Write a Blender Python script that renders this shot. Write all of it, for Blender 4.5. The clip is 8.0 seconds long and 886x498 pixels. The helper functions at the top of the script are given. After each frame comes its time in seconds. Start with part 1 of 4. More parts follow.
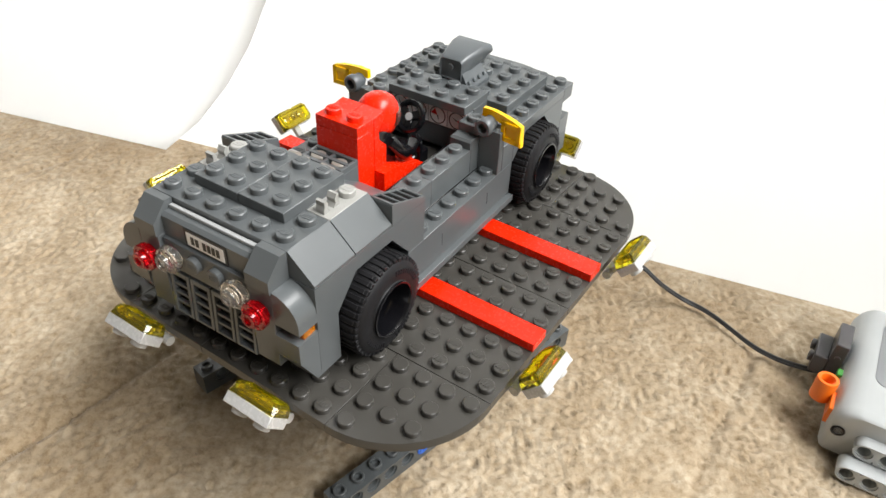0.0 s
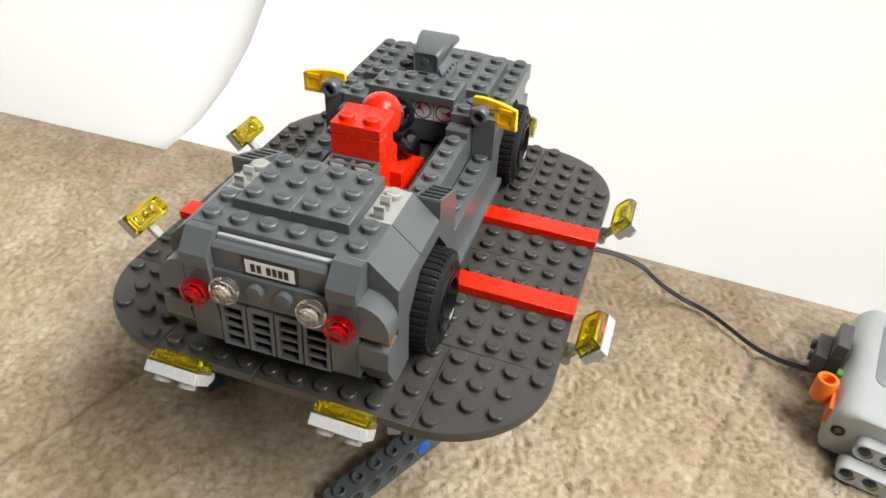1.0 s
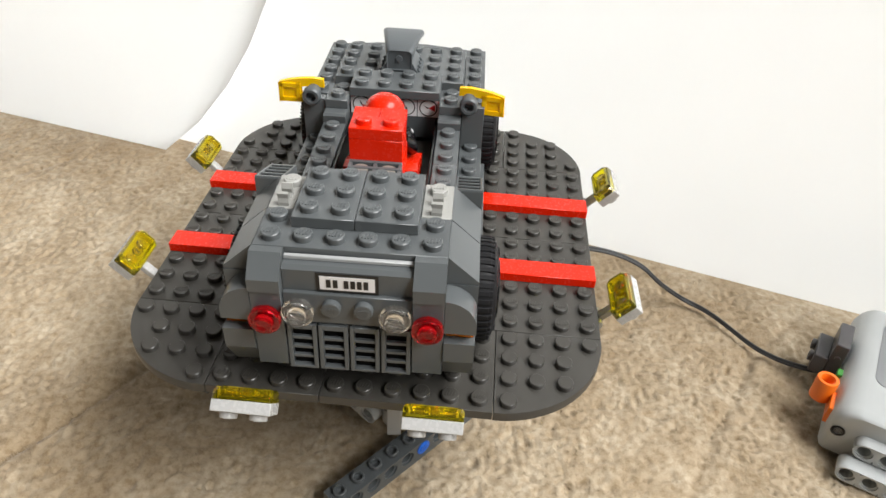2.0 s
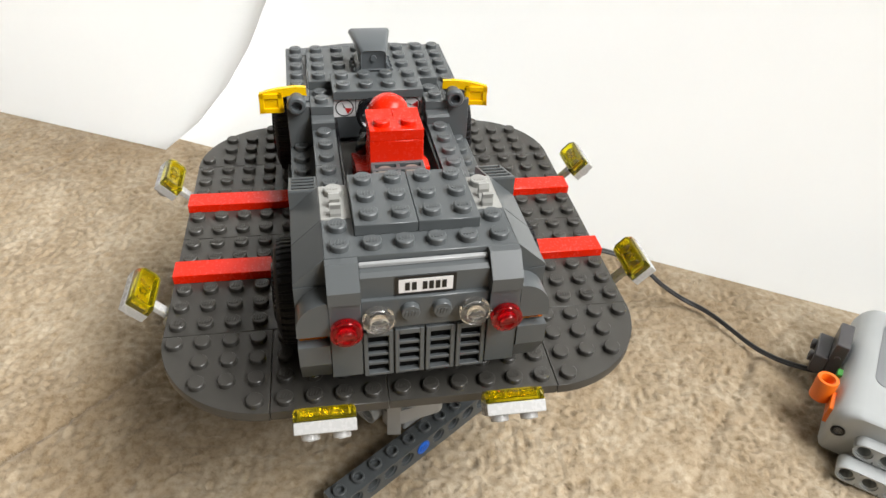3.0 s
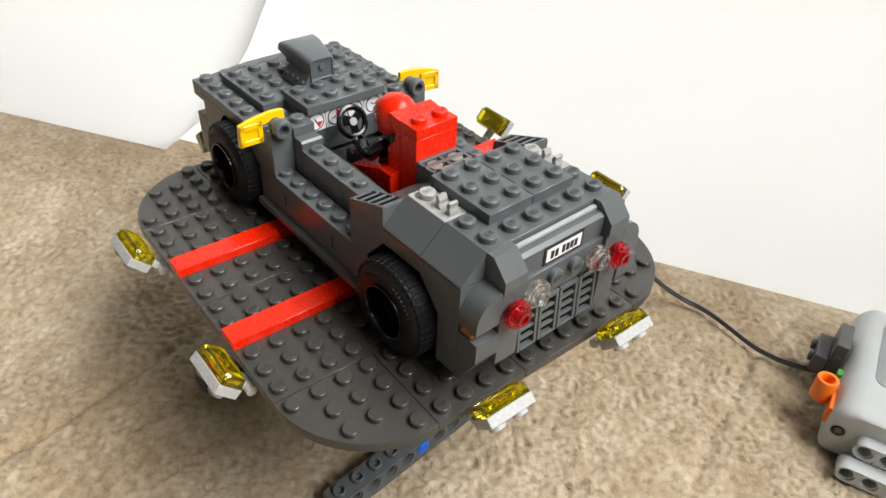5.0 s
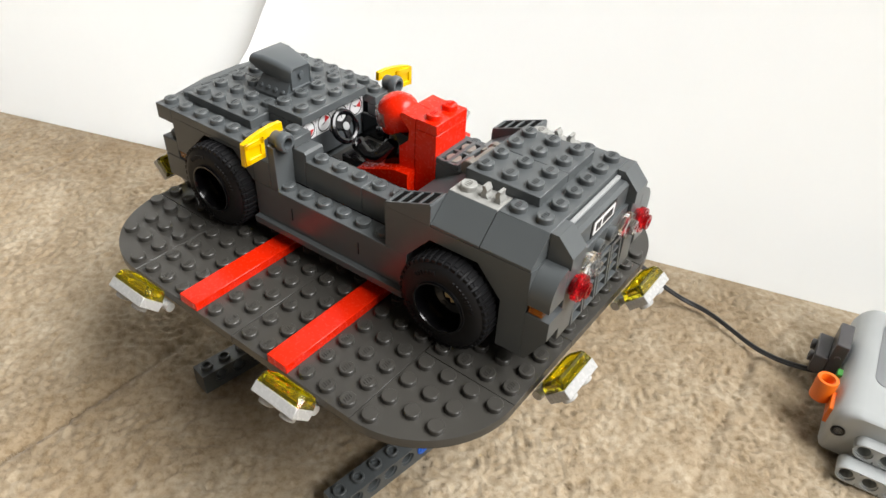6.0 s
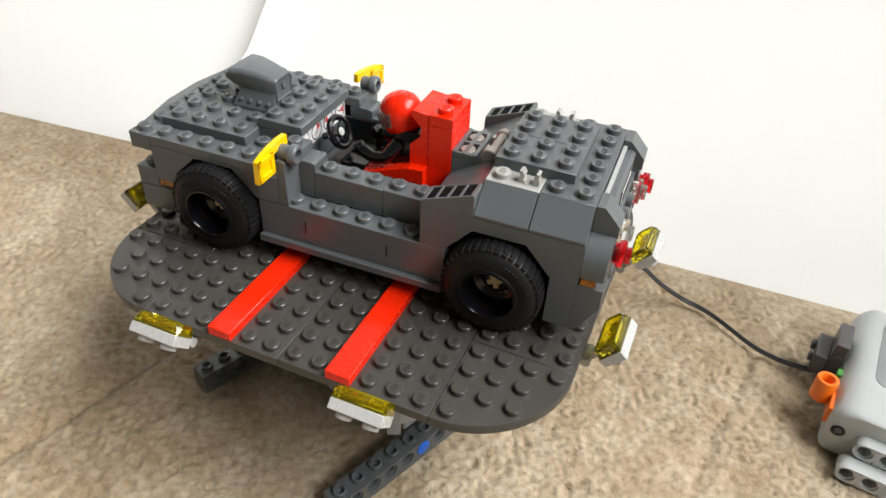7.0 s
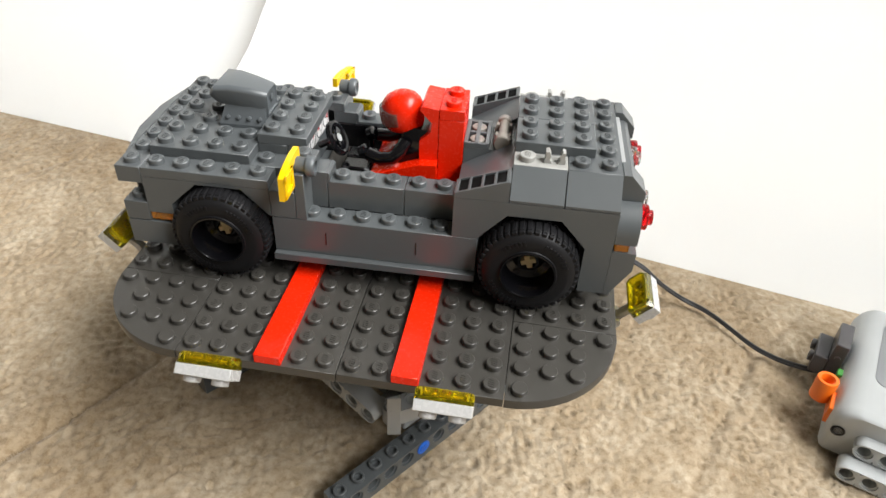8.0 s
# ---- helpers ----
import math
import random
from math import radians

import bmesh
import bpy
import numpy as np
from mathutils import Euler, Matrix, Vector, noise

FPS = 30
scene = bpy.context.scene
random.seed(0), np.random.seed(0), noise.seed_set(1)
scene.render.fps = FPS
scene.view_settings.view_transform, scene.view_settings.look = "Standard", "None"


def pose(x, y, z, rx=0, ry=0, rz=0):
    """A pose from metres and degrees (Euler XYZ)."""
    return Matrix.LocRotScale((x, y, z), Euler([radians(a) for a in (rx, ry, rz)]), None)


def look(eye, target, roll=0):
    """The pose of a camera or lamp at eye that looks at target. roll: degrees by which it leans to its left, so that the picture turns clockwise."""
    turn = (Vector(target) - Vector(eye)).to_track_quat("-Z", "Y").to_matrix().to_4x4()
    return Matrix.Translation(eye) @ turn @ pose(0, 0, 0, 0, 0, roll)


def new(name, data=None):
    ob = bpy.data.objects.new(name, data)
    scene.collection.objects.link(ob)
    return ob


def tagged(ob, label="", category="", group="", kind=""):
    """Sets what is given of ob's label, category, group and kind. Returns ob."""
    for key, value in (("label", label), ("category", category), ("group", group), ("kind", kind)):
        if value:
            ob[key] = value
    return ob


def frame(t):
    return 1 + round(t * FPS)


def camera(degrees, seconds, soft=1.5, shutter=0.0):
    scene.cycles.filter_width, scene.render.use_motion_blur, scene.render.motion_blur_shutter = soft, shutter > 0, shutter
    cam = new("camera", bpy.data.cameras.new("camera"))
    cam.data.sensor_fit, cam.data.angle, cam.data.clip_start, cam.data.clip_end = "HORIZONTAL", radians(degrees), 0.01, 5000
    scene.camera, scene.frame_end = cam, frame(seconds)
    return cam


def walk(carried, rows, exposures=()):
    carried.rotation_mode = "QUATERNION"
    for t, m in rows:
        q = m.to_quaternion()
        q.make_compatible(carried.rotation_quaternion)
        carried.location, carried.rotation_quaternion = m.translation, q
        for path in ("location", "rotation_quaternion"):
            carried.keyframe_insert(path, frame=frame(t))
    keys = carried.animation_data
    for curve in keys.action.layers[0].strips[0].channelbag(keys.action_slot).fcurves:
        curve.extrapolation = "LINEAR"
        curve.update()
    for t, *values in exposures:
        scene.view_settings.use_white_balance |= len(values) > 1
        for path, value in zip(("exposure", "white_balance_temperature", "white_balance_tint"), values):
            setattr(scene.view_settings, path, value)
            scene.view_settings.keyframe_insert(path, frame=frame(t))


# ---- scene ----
# The studded toy bricks set the scale: one stud is 8 mm, one plate 3.2 mm.
P = 0.008
H = 0.0032
TOP = 0.0760          # the turntable's top above the carpet
GAP = 0.00007         # half of the joint between two bricks

# The clip's camera dims its picture a little while the car turns end on.
EXPOSURE = [(0.0, 0.10), (0.5, 0.04), (1.5, -0.10), (3.5, -0.12), (6.5, -0.12), (8.0, 0.0)]
cam = camera(64.17, 8.0, soft=1.5)
CAM = (pose(0, -0.2074, 0.1521 + TOP) @ pose(0, 0, 0, 0, 0, -5.428)
       @ pose(0, 0, 0, 52.116) @ pose(0, 0, 0, 0, 0, 3.002))
walk(cam, [(0.0, CAM), (8.0, CAM)], EXPOSURE)

# Turn of the table in degrees.
TURN = [(0.0, -127.89), (0.5, -120.60), (1.0, -113.19), (1.5, -105.81), (3.0, -84.61), (3.5, -77.50), (4.0, -70.06),
        (4.5, -62.53), (6.0, -41.15), (6.5, -34.28), (7.0, -27.14), (7.5, -19.91), (8.0, -12.65)]

# ---- light: soft daylight from one large window, and an added backlight behind the paper ----
world = bpy.data.worlds.new("daylight")
scene.world = world
world.use_nodes = True
wn, wl = world.node_tree.nodes, world.node_tree.links
sky = wn.new("ShaderNodeTexSky")
sky.sky_type = "NISHITA"
sky.sun_disc = False
sky.sun_elevation = radians(48)
sky.sun_rotation = radians(60)
wl.new(sky.outputs[0], wn["Background"].inputs[0])
wn["Background"].inputs[1].default_value = 0.12

EAST_POWER, BACKLIGHT_POWER = 159, 17


# ---- materials ----
def material(name):
    m = bpy.data.materials.new(name)
    m.use_nodes = True
    nt = m.node_tree
    return m, nt, nt.nodes["Principled BSDF"]


def tex(nt, kind, scale, coord="Object", **kw):
    n = nt.nodes.new("ShaderNodeTex" + kind)
    n.inputs["Scale"].default_value = scale
    for k, v in kw.items():
        n.inputs[k].default_value = v
    c = nt.nodes.new("ShaderNodeTexCoord")
    nt.links.new(c.outputs[coord], n.inputs["Vector"])
    return n


def ramp(nt, fac, stops):
    r = nt.nodes.new("ShaderNodeValToRGB")
    els = r.color_ramp.elements
    while len(els) < len(stops):
        els.new(0.5)
    for e, (pos, col) in zip(els, stops):
        e.position, e.color = pos, (*col, 1)
    nt.links.new(fac, r.inputs[0])
    return r.outputs[0]


def scaled(c, k):
    return tuple(min(1.0, v * k) for v in c)


def plastic(name, col, rough=0.3, vary=0.06, worn=0.06, gloss=0.5):
    """Moulded toy plastic: slight shade from brick to brick, fine scratches in its gloss, dust."""
    m, nt, b = material(name)
    fine = tex(nt, "Noise", 900, Detail=4)
    broad = tex(nt, "Noise", 60, Detail=2)
    info = nt.nodes.new("ShaderNodeObjectInfo")
    mixv = nt.nodes.new("ShaderNodeMath")
    mixv.operation = "MULTIPLY_ADD"
    nt.links.new(info.outputs["Random"], mixv.inputs[0])
    mixv.inputs[1].default_value = 0.5
    nt.links.new(broad.outputs["Fac"], mixv.inputs[2])
    colr = ramp(nt, mixv.outputs[0], [(0.3, scaled(col, 1 - vary)), (0.75, col), (1.2 / 1.2, scaled(col, 1 + vary))])
    nt.links.new(colr, b.inputs["Base Color"])
    rr = nt.nodes.new("ShaderNodeMapRange")
    nt.links.new(fine.outputs["Fac"], rr.inputs[0])
    rr.inputs[1].default_value, rr.inputs[2].default_value = 0.3, 0.7
    rr.inputs[3].default_value, rr.inputs[4].default_value = rough - worn * 0.5, rough + worn
    nt.links.new(rr.outputs[0], b.inputs["Roughness"])
    bump = nt.nodes.new("ShaderNodeBump")
    bump.inputs["Strength"].default_value = 0.03
    bump.inputs["Distance"].default_value = 0.0002
    nt.links.new(broad.outputs["Fac"], bump.inputs["Height"])
    nt.links.new(bump.outputs[0], b.inputs["Normal"])
    b.inputs["IOR"].default_value = 1.53
    b.inputs["Specular IOR Level"].default_value = gloss
    return m


def clear_plastic(name, col, rough=0.04, clear=1.0):
    m, nt, b = material(name)
    n = tex(nt, "Noise", 500, Detail=3)
    nt.links.new(ramp(nt, n.outputs["Fac"], [(0.3, scaled(col, 0.93)), (0.7, col)]), b.inputs["Base Color"])
    b.inputs["Roughness"].default_value = rough
    b.inputs["Transmission Weight"].default_value = clear
    b.inputs["IOR"].default_value = 1.5
    return m


GREY = plastic("dark_grey_plastic", (0.089, 0.098, 0.101), 0.30, 0.06, 0.02, gloss=0.42)
BASE_GREY = plastic("dark_grey_plate_plastic", (0.051, 0.0485, 0.043), 0.30, 0.07, 0.03, gloss=0.42)
BLEY = plastic("dark_bluish_grey_plastic", (0.090, 0.101, 0.107), 0.30, worn=0.02, gloss=0.42)
LIGHT = plastic("light_grey_plastic", (0.36, 0.37, 0.37), 0.3)
PALE = plastic("pale_grey_plastic", (0.43, 0.43, 0.42), 0.25)
RED = plastic("red_plastic", (0.76, 0.018, 0.002), 0.24, 0.02, gloss=0.3)
YELLOW = plastic("yellow_plastic", (0.88, 0.53, 0.0), 0.2, 0.04)
BLACK = plastic("black_plastic", (0.004, 0.004, 0.005), 0.16, gloss=0.45)
RUBBER = plastic("black_rubber", (0.009, 0.009, 0.010), 0.5, 0.15, gloss=0.2)
TAN = plastic("tan_plastic", (0.62, 0.50, 0.28), 0.35)
BLUE = plastic("blue_plastic", (0.01, 0.13, 0.62), 0.3)
ORANGE = plastic("orange_plastic", (0.86, 0.17, 0.008), 0.3)
GREEN = plastic("green_plastic", (0.05, 0.3, 0.04), 0.35)
CABLE = plastic("grey_cable_sheath", (0.028, 0.029, 0.031), 0.42)
CLEAR = clear_plastic("clear_plastic", (0.97, 0.97, 0.96), 0.04, 0.97)
CLEAR_YELLOW = clear_plastic("transparent_yellow_plastic", (0.99, 0.86, 0.02), 0.05, 0.97)
CLEAR_RED = clear_plastic("transparent_red_plastic", (0.82, 0.009, 0.018), 0.05, 0.9)
CLEAR_ORANGE = clear_plastic("transparent_orange_plastic", (1.0, 0.36, 0.02), 0.06, 0.7)
WHITE_INK = plastic("white_print", (0.8, 0.8, 0.8), 0.4)
BLACK_INK = plastic("black_print", (0.01, 0.01, 0.01), 0.4)
CLIPGREY = plastic("clip_grey_plastic", (0.33, 0.33, 0.31), 0.3)
TAUPE = plastic("brownish_grey_plastic", (0.20, 0.18, 0.155), 0.35)
# near-black that paints the shade inside slots and openings
SLOT_SHADE = plastic("slot_shade_black", (0.006, 0.006, 0.006), 0.7, gloss=0.05)
RED_INK = plastic("red_print", (0.55, 0.02, 0.02), 0.4)


def carpet_material(name):
    m, nt, b = material(name)
    big = tex(nt, "Noise", 7, Detail=4, Roughness=0.55)
    mid = tex(nt, "Noise", 45, Detail=6, Roughness=0.65)
    fine = tex(nt, "Noise", 300, Detail=6, Roughness=0.65)
    c1 = ramp(nt, mid.outputs["Fac"], [(0.30, (0.375, 0.295, 0.195)), (0.5, (0.44, 0.36, 0.255)), (0.68, (0.53, 0.455, 0.345))])
    c2 = ramp(nt, fine.outputs["Fac"], [(0.34, (0.68, 0.63, 0.55)), (0.58, (1, 1, 1))])
    c3 = ramp(nt, big.outputs["Fac"], [(0.34, (0.80, 0.74, 0.66)), (0.58, (1, 1, 1))])
    geo = nt.nodes.new("ShaderNodeNewGeometry")          # each fibre has its own shade
    c4 = ramp(nt, geo.outputs["Random Per Island"], [(0.0, (0.80, 0.77, 0.72)), (0.7, (1, 1, 1))])
    layers = [c2, c3, c4]
    prev = c1
    for c in layers:
        mx = nt.nodes.new("ShaderNodeMix")
        mx.data_type, mx.blend_type = "RGBA", "MULTIPLY"
        mx.inputs[0].default_value = 1.0
        nt.links.new(prev, mx.inputs[6])
        nt.links.new(c, mx.inputs[7])
        prev = mx.outputs[2]
    nt.links.new(prev, b.inputs["Base Color"])
    b.inputs["Roughness"].default_value = 0.9
    b.inputs["Specular IOR Level"].default_value = 0.15
    b.inputs["Sheen Weight"].default_value = 0.2
    return m


def paper_material(name, col, thin=False):
    m, nt, b = material(name)
    n = tex(nt, "Noise", 14, Detail=4)
    nt.links.new(ramp(nt, n.outputs["Fac"], [(0.3, scaled(col, 0.97)), (0.7, col)]), b.inputs["Base Color"])
    f = tex(nt, "Noise", 600, Detail=4)
    bump = nt.nodes.new("ShaderNodeBump")
    bump.inputs["Strength"].default_value = 0.06
    bump.inputs["Distance"].default_value = 0.0004
    nt.links.new(f.outputs["Fac"], bump.inputs["Height"])
    nt.links.new(bump.outputs[0], b.inputs["Normal"])
    b.inputs["Roughness"].default_value = 0.7
    if thin:
        tr = nt.nodes.new("ShaderNodeBsdfTranslucent")
        tr.inputs["Color"].default_value = (0.86, 0.86, 0.85, 1)
        mx = nt.nodes.new("ShaderNodeMixShader")
        mx.inputs[0].default_value = 0.5
        nt.links.new(b.outputs[0], mx.inputs[1])
        nt.links.new(tr.outputs[0], mx.inputs[2])
        nt.links.new(mx.outputs[0], nt.nodes["Material Output"].inputs[0])
    return m


CARPET = carpet_material("beige_carpet")
PAPER = paper_material("white_paper", (0.86, 0.86, 0.86), True)
# unseen room shell, kept dark so that little light bounces back
WALL = paper_material("unseen_brown_wall", (0.075, 0.067, 0.058))


# ---- mesh helpers ----
def part(name, bm, mat, parent=None, label="", smooth=None):
    """Links a bmesh as one mesh object under a thing or part. smooth: largest angle in degrees that is shaded round."""
    me = bpy.data.meshes.new(name)
    bmesh.ops.recalc_face_normals(bm, faces=bm.faces)
    if smooth:
        for f in bm.faces:
            f.smooth = True
        for e in bm.edges:
            if len(e.link_faces) == 2 and e.calc_face_angle(0) > radians(smooth):
                e.smooth = False
    bm.to_mesh(me)
    bm.free()
    mats = mat if isinstance(mat, (list, tuple)) else [mat]
    for m in mats:
        me.materials.append(m)
    ob = new(name, me)
    if parent:
        ob.parent = parent
    if label:
        ob["label"] = label
    return ob


def place(bm, verts, m):
    bmesh.ops.transform(bm, matrix=m, verts=verts)


def box(bm, x0, x1, y0, y1, z0, z1, bevel=0.00025, m=None, mat=0):
    """A box in metres with chamfered edges."""
    r = bmesh.ops.create_cube(bm, size=1)
    vs = r["verts"]
    place(bm, vs, Matrix.Translation(((x0 + x1) / 2, (y0 + y1) / 2, (z0 + z1) / 2))
          @ Matrix.Diagonal((x1 - x0, y1 - y0, z1 - z0, 1)))
    fs = list({f for v in vs for f in v.link_faces})
    if bevel:
        es = list({e for v in vs for e in v.link_edges})
        r = bmesh.ops.bevel(bm, geom=es, offset=bevel, segments=1, affect="EDGES", profile=0.5)
        vs = list({v for v in r["verts"]} | {v for f in r["faces"] for v in f.verts})
        seen, stack = set(vs), list(vs)
        while stack:
            v = stack.pop()
            for e in v.link_edges:
                o = e.other_vert(v)
                if o not in seen:
                    seen.add(o)
                    stack.append(o)
        vs = list(seen)
        fs = list({f for v in vs for f in v.link_faces})
    for f in fs:
        f.material_index = mat
    if m is not None:
        place(bm, vs, m)
    return vs


def lathe(bm, profile, m=None, n=20, mat=0, close=False):
    """Turns a profile of (radius, height) round the z axis."""
    rings = []
    for r, z in profile:
        if r < 1e-7:
            rings.append([bm.verts.new((0, 0, z))])
        else:
            rings.append([bm.verts.new((r * math.cos(2 * math.pi * k / n), r * math.sin(2 * math.pi * k / n), z)) for k in range(n)])
    pairs = list(zip(rings, rings[1:])) + ([(rings[-1], rings[0])] if close else [])
    for a, b in pairs:
        for k in range(n):
            q = [a[k % len(a)], a[(k + 1) % len(a)], b[(k + 1) % len(b)], b[k % len(b)]]
            q = list(dict.fromkeys(q))
            if len(q) > 2:
                bm.faces.new(q).material_index = mat
    vs = [v for r in rings for v in r]
    if m is not None:
        place(bm, vs, m)
    return vs


def prism(bm, outline, depth0, depth1, m=None, mat=0, holes=()):
    """Extrudes an outline in the xz plane along y."""
    a = [bm.verts.new((x, depth0, z)) for x, z in outline]
    b = [bm.verts.new((x, depth1, z)) for x, z in outline]
    n = len(outline)
    fs = [bm.faces.new(a), bm.faces.new(b[::-1])]
    fs += [bm.faces.new((a[k], b[k], b[(k + 1) % n], a[(k + 1) % n])) for k in range(n)]
    for f in fs:
        f.material_index = mat
    if m is not None:
        place(bm, a + b, m)
    return a + b


STUD_R, STUD_H = 0.0024, 0.0017


def stud(bm, x, y, z, m=None, hollow=False, worn=False, n=16):
    """A stud with a chamfered rim; on its top the maker's relief as three plain slanted ribs."""
    r, h, c = STUD_R, STUD_H, 0.00022
    base = Matrix.Translation((x, y, z))
    m = base if m is None else m @ base
    if hollow:
        lathe(bm, [(r, -0.0002), (r, h - c), (r - c, h), (0.0017, h), (0.0016, h - 0.0001), (0.0016, h - 0.0016), (0, h - 0.0016)], m, n)
        return
    lathe(bm, [(r, -0.0002), (r, h - c), (r - c, h), (0, h)], m, n)
    if not worn:
        for k in (-1.5, -0.5, 0.5, 1.5):
            u = k * 0.00078
            w, L, t = 0.00019, 0.00070 + 0.0002 * (abs(k) < 1), 0.0002
            vs = [bm.verts.new((u + sx * w + sy * 0.00018, sy * L, zz)) for zz, g in ((h, 1), (h + t, 0.7)) for sx, sy in ((-1, -1), (1, -1), (1, 1), (-1, 1))]
            place(bm, vs, m @ pose(0, 0, 0, 0, 0, 90))
            bm.faces.new(vs[4:])
            for i in range(4):
                bm.faces.new((vs[i], vs[(i + 1) % 4], vs[4 + (i + 1) % 4], vs[4 + i]))


def brick(name, x0, x1, y0, y1, z0, z1, mat, parent, studs=True, label="", skip=(), worn=False, bevel=0.00016, gap=GAP):
    """A brick or plate: x, y in studs, z in plates above the turntable's top. skip: studs that are covered."""
    bm = bmesh.new()
    box(bm, x0 * P + gap, x1 * P - gap, y0 * P + gap, y1 * P - gap, z0 * H + 0.00003, z1 * H - 0.00003, bevel)
    if studs:
        for i in range(round(x1 - x0)):
            for j in range(round(y1 - y0)):
                if (x0 + i + 0.5, y0 + j + 0.5) not in skip:
                    stud(bm, (x0 + i + 0.5) * P, (y0 + j + 0.5) * P, z1 * H, worn=worn)
    return part(name, bm, mat, parent, label, smooth=40)


def thing(name, label, category, z=0.0, group=""):
    ob = new(name)
    ob.empty_display_size = 0.01
    ob.location.z = z
    return tagged(ob, label, category, group)


def tube(bm, pts, r, n=8, mat=0):
    """A round rod through points."""
    rings = []
    for k, q in enumerate(pts):
        d = (Vector(pts[min(k + 1, len(pts) - 1)]) - Vector(pts[max(k - 1, 0)])).normalized()
        up = Vector((0, 0, 1)) if abs(d.z) < 0.9 else Vector((1, 0, 0))
        a = d.cross(up).normalized()
        b = d.cross(a).normalized()
        rings.append([bm.verts.new(Vector(q) + r * (math.cos(2 * math.pi * i / n) * a + math.sin(2 * math.pi * i / n) * b)) for i in range(n)])
    for a, b in zip(rings, rings[1:]):
        for i in range(n):
            bm.faces.new((a[i], a[(i + 1) % n], b[(i + 1) % n], b[i])).material_index = mat
    bm.faces.new(rings[0]).material_index = mat
    bm.faces.new(rings[-1][::-1]).material_index = mat


# ---- the room ----
def structure(name, bm, mat, label, category):
    return tagged(part(name, bm, mat), label, category, kind="structure")


RX0, RX1, RY0, RY1, RZ = -2.2, 0.95, -2.3, 0.62, 2.4
WX = (-1.60, 0.25, 1.00, 2.36)      # east window: y from, to; z from, to
BACKLIGHT = (-0.25, 0.93, 0.05, 0.36)       # north opening, added to backlight the paper: x from, to; z from, to


FX0, FX1, FY0, FY1 = -0.40, 0.40, -0.20, 0.36
CREASES = [((-0.1445, -0.0388), (-0.0968, 0.0132)), ((0.1179, -0.053), (0.1609, 0.0014)), ((-0.2384, 0.1444), (-0.1937, 0.1757)), ((0.1609, 0.0014), (0.2007, 0.0347))]


def pile_height(x, y):
    """The carpet's tufts, soft lumps and the pressed lines across it."""
    wx = x + 0.0016 * noise.noise((x * 130, y * 130, 21))
    wy = y + 0.0016 * noise.noise((x * 130, y * 130, 27))
    z = abs(noise.noise((wx * 240, wy * 240, 0))) * -0.0024 + noise.noise((wx * 520, wy * 520, 9)) * 0.0006
    z += noise.noise((x * 75, y * 75, 3)) * 0.0007 + noise.noise((x * 22, y * 22, 7)) * 0.0008
    for k, ((ax, ay), (bx, by)) in enumerate(CREASES):
        L = math.hypot(bx - ax, by - ay)
        u = ((x - ax) * (bx - ax) + (y - ay) * (by - ay)) / L / L
        if -0.3 < u < 1.2:
            d = ((x - ax) * (by - ay) - (y - ay) * (bx - ax)) / L + 0.003 * noise.noise((x * 40, y * 40, 5))
            if abs(d) < 0.012:
                depth = (0.0040, 0.0016, 0.0012, 0.0014)[k]
                z -= depth * math.exp(-(d / 0.0026) ** 2) * max(0, min(1, (u + 0.3) * 4, (1.2 - u) * 4))
    # pressed flat where the paper stands
    for ax, ay, bx, by, lo, hi in ((-0.1338, 0.2023, 0.2268, 0.0335, -0.1, 1.4), (-0.2583, 0.2374, -0.1393, 0.1885, -2.0, 1.02)):
        L = math.hypot(bx - ax, by - ay)
        u = ((x - ax) * (bx - ax) + (y - ay) * (by - ay)) / L / L
        d = abs((x - ax) * (by - ay) - (y - ay) * (bx - ax)) / L
        if lo < u < hi and d < 0.007:
            k = min(1, (0.007 - d) / 0.004)
            z = z * (1 - 0.75 * k) - 0.0012 * k
    return z


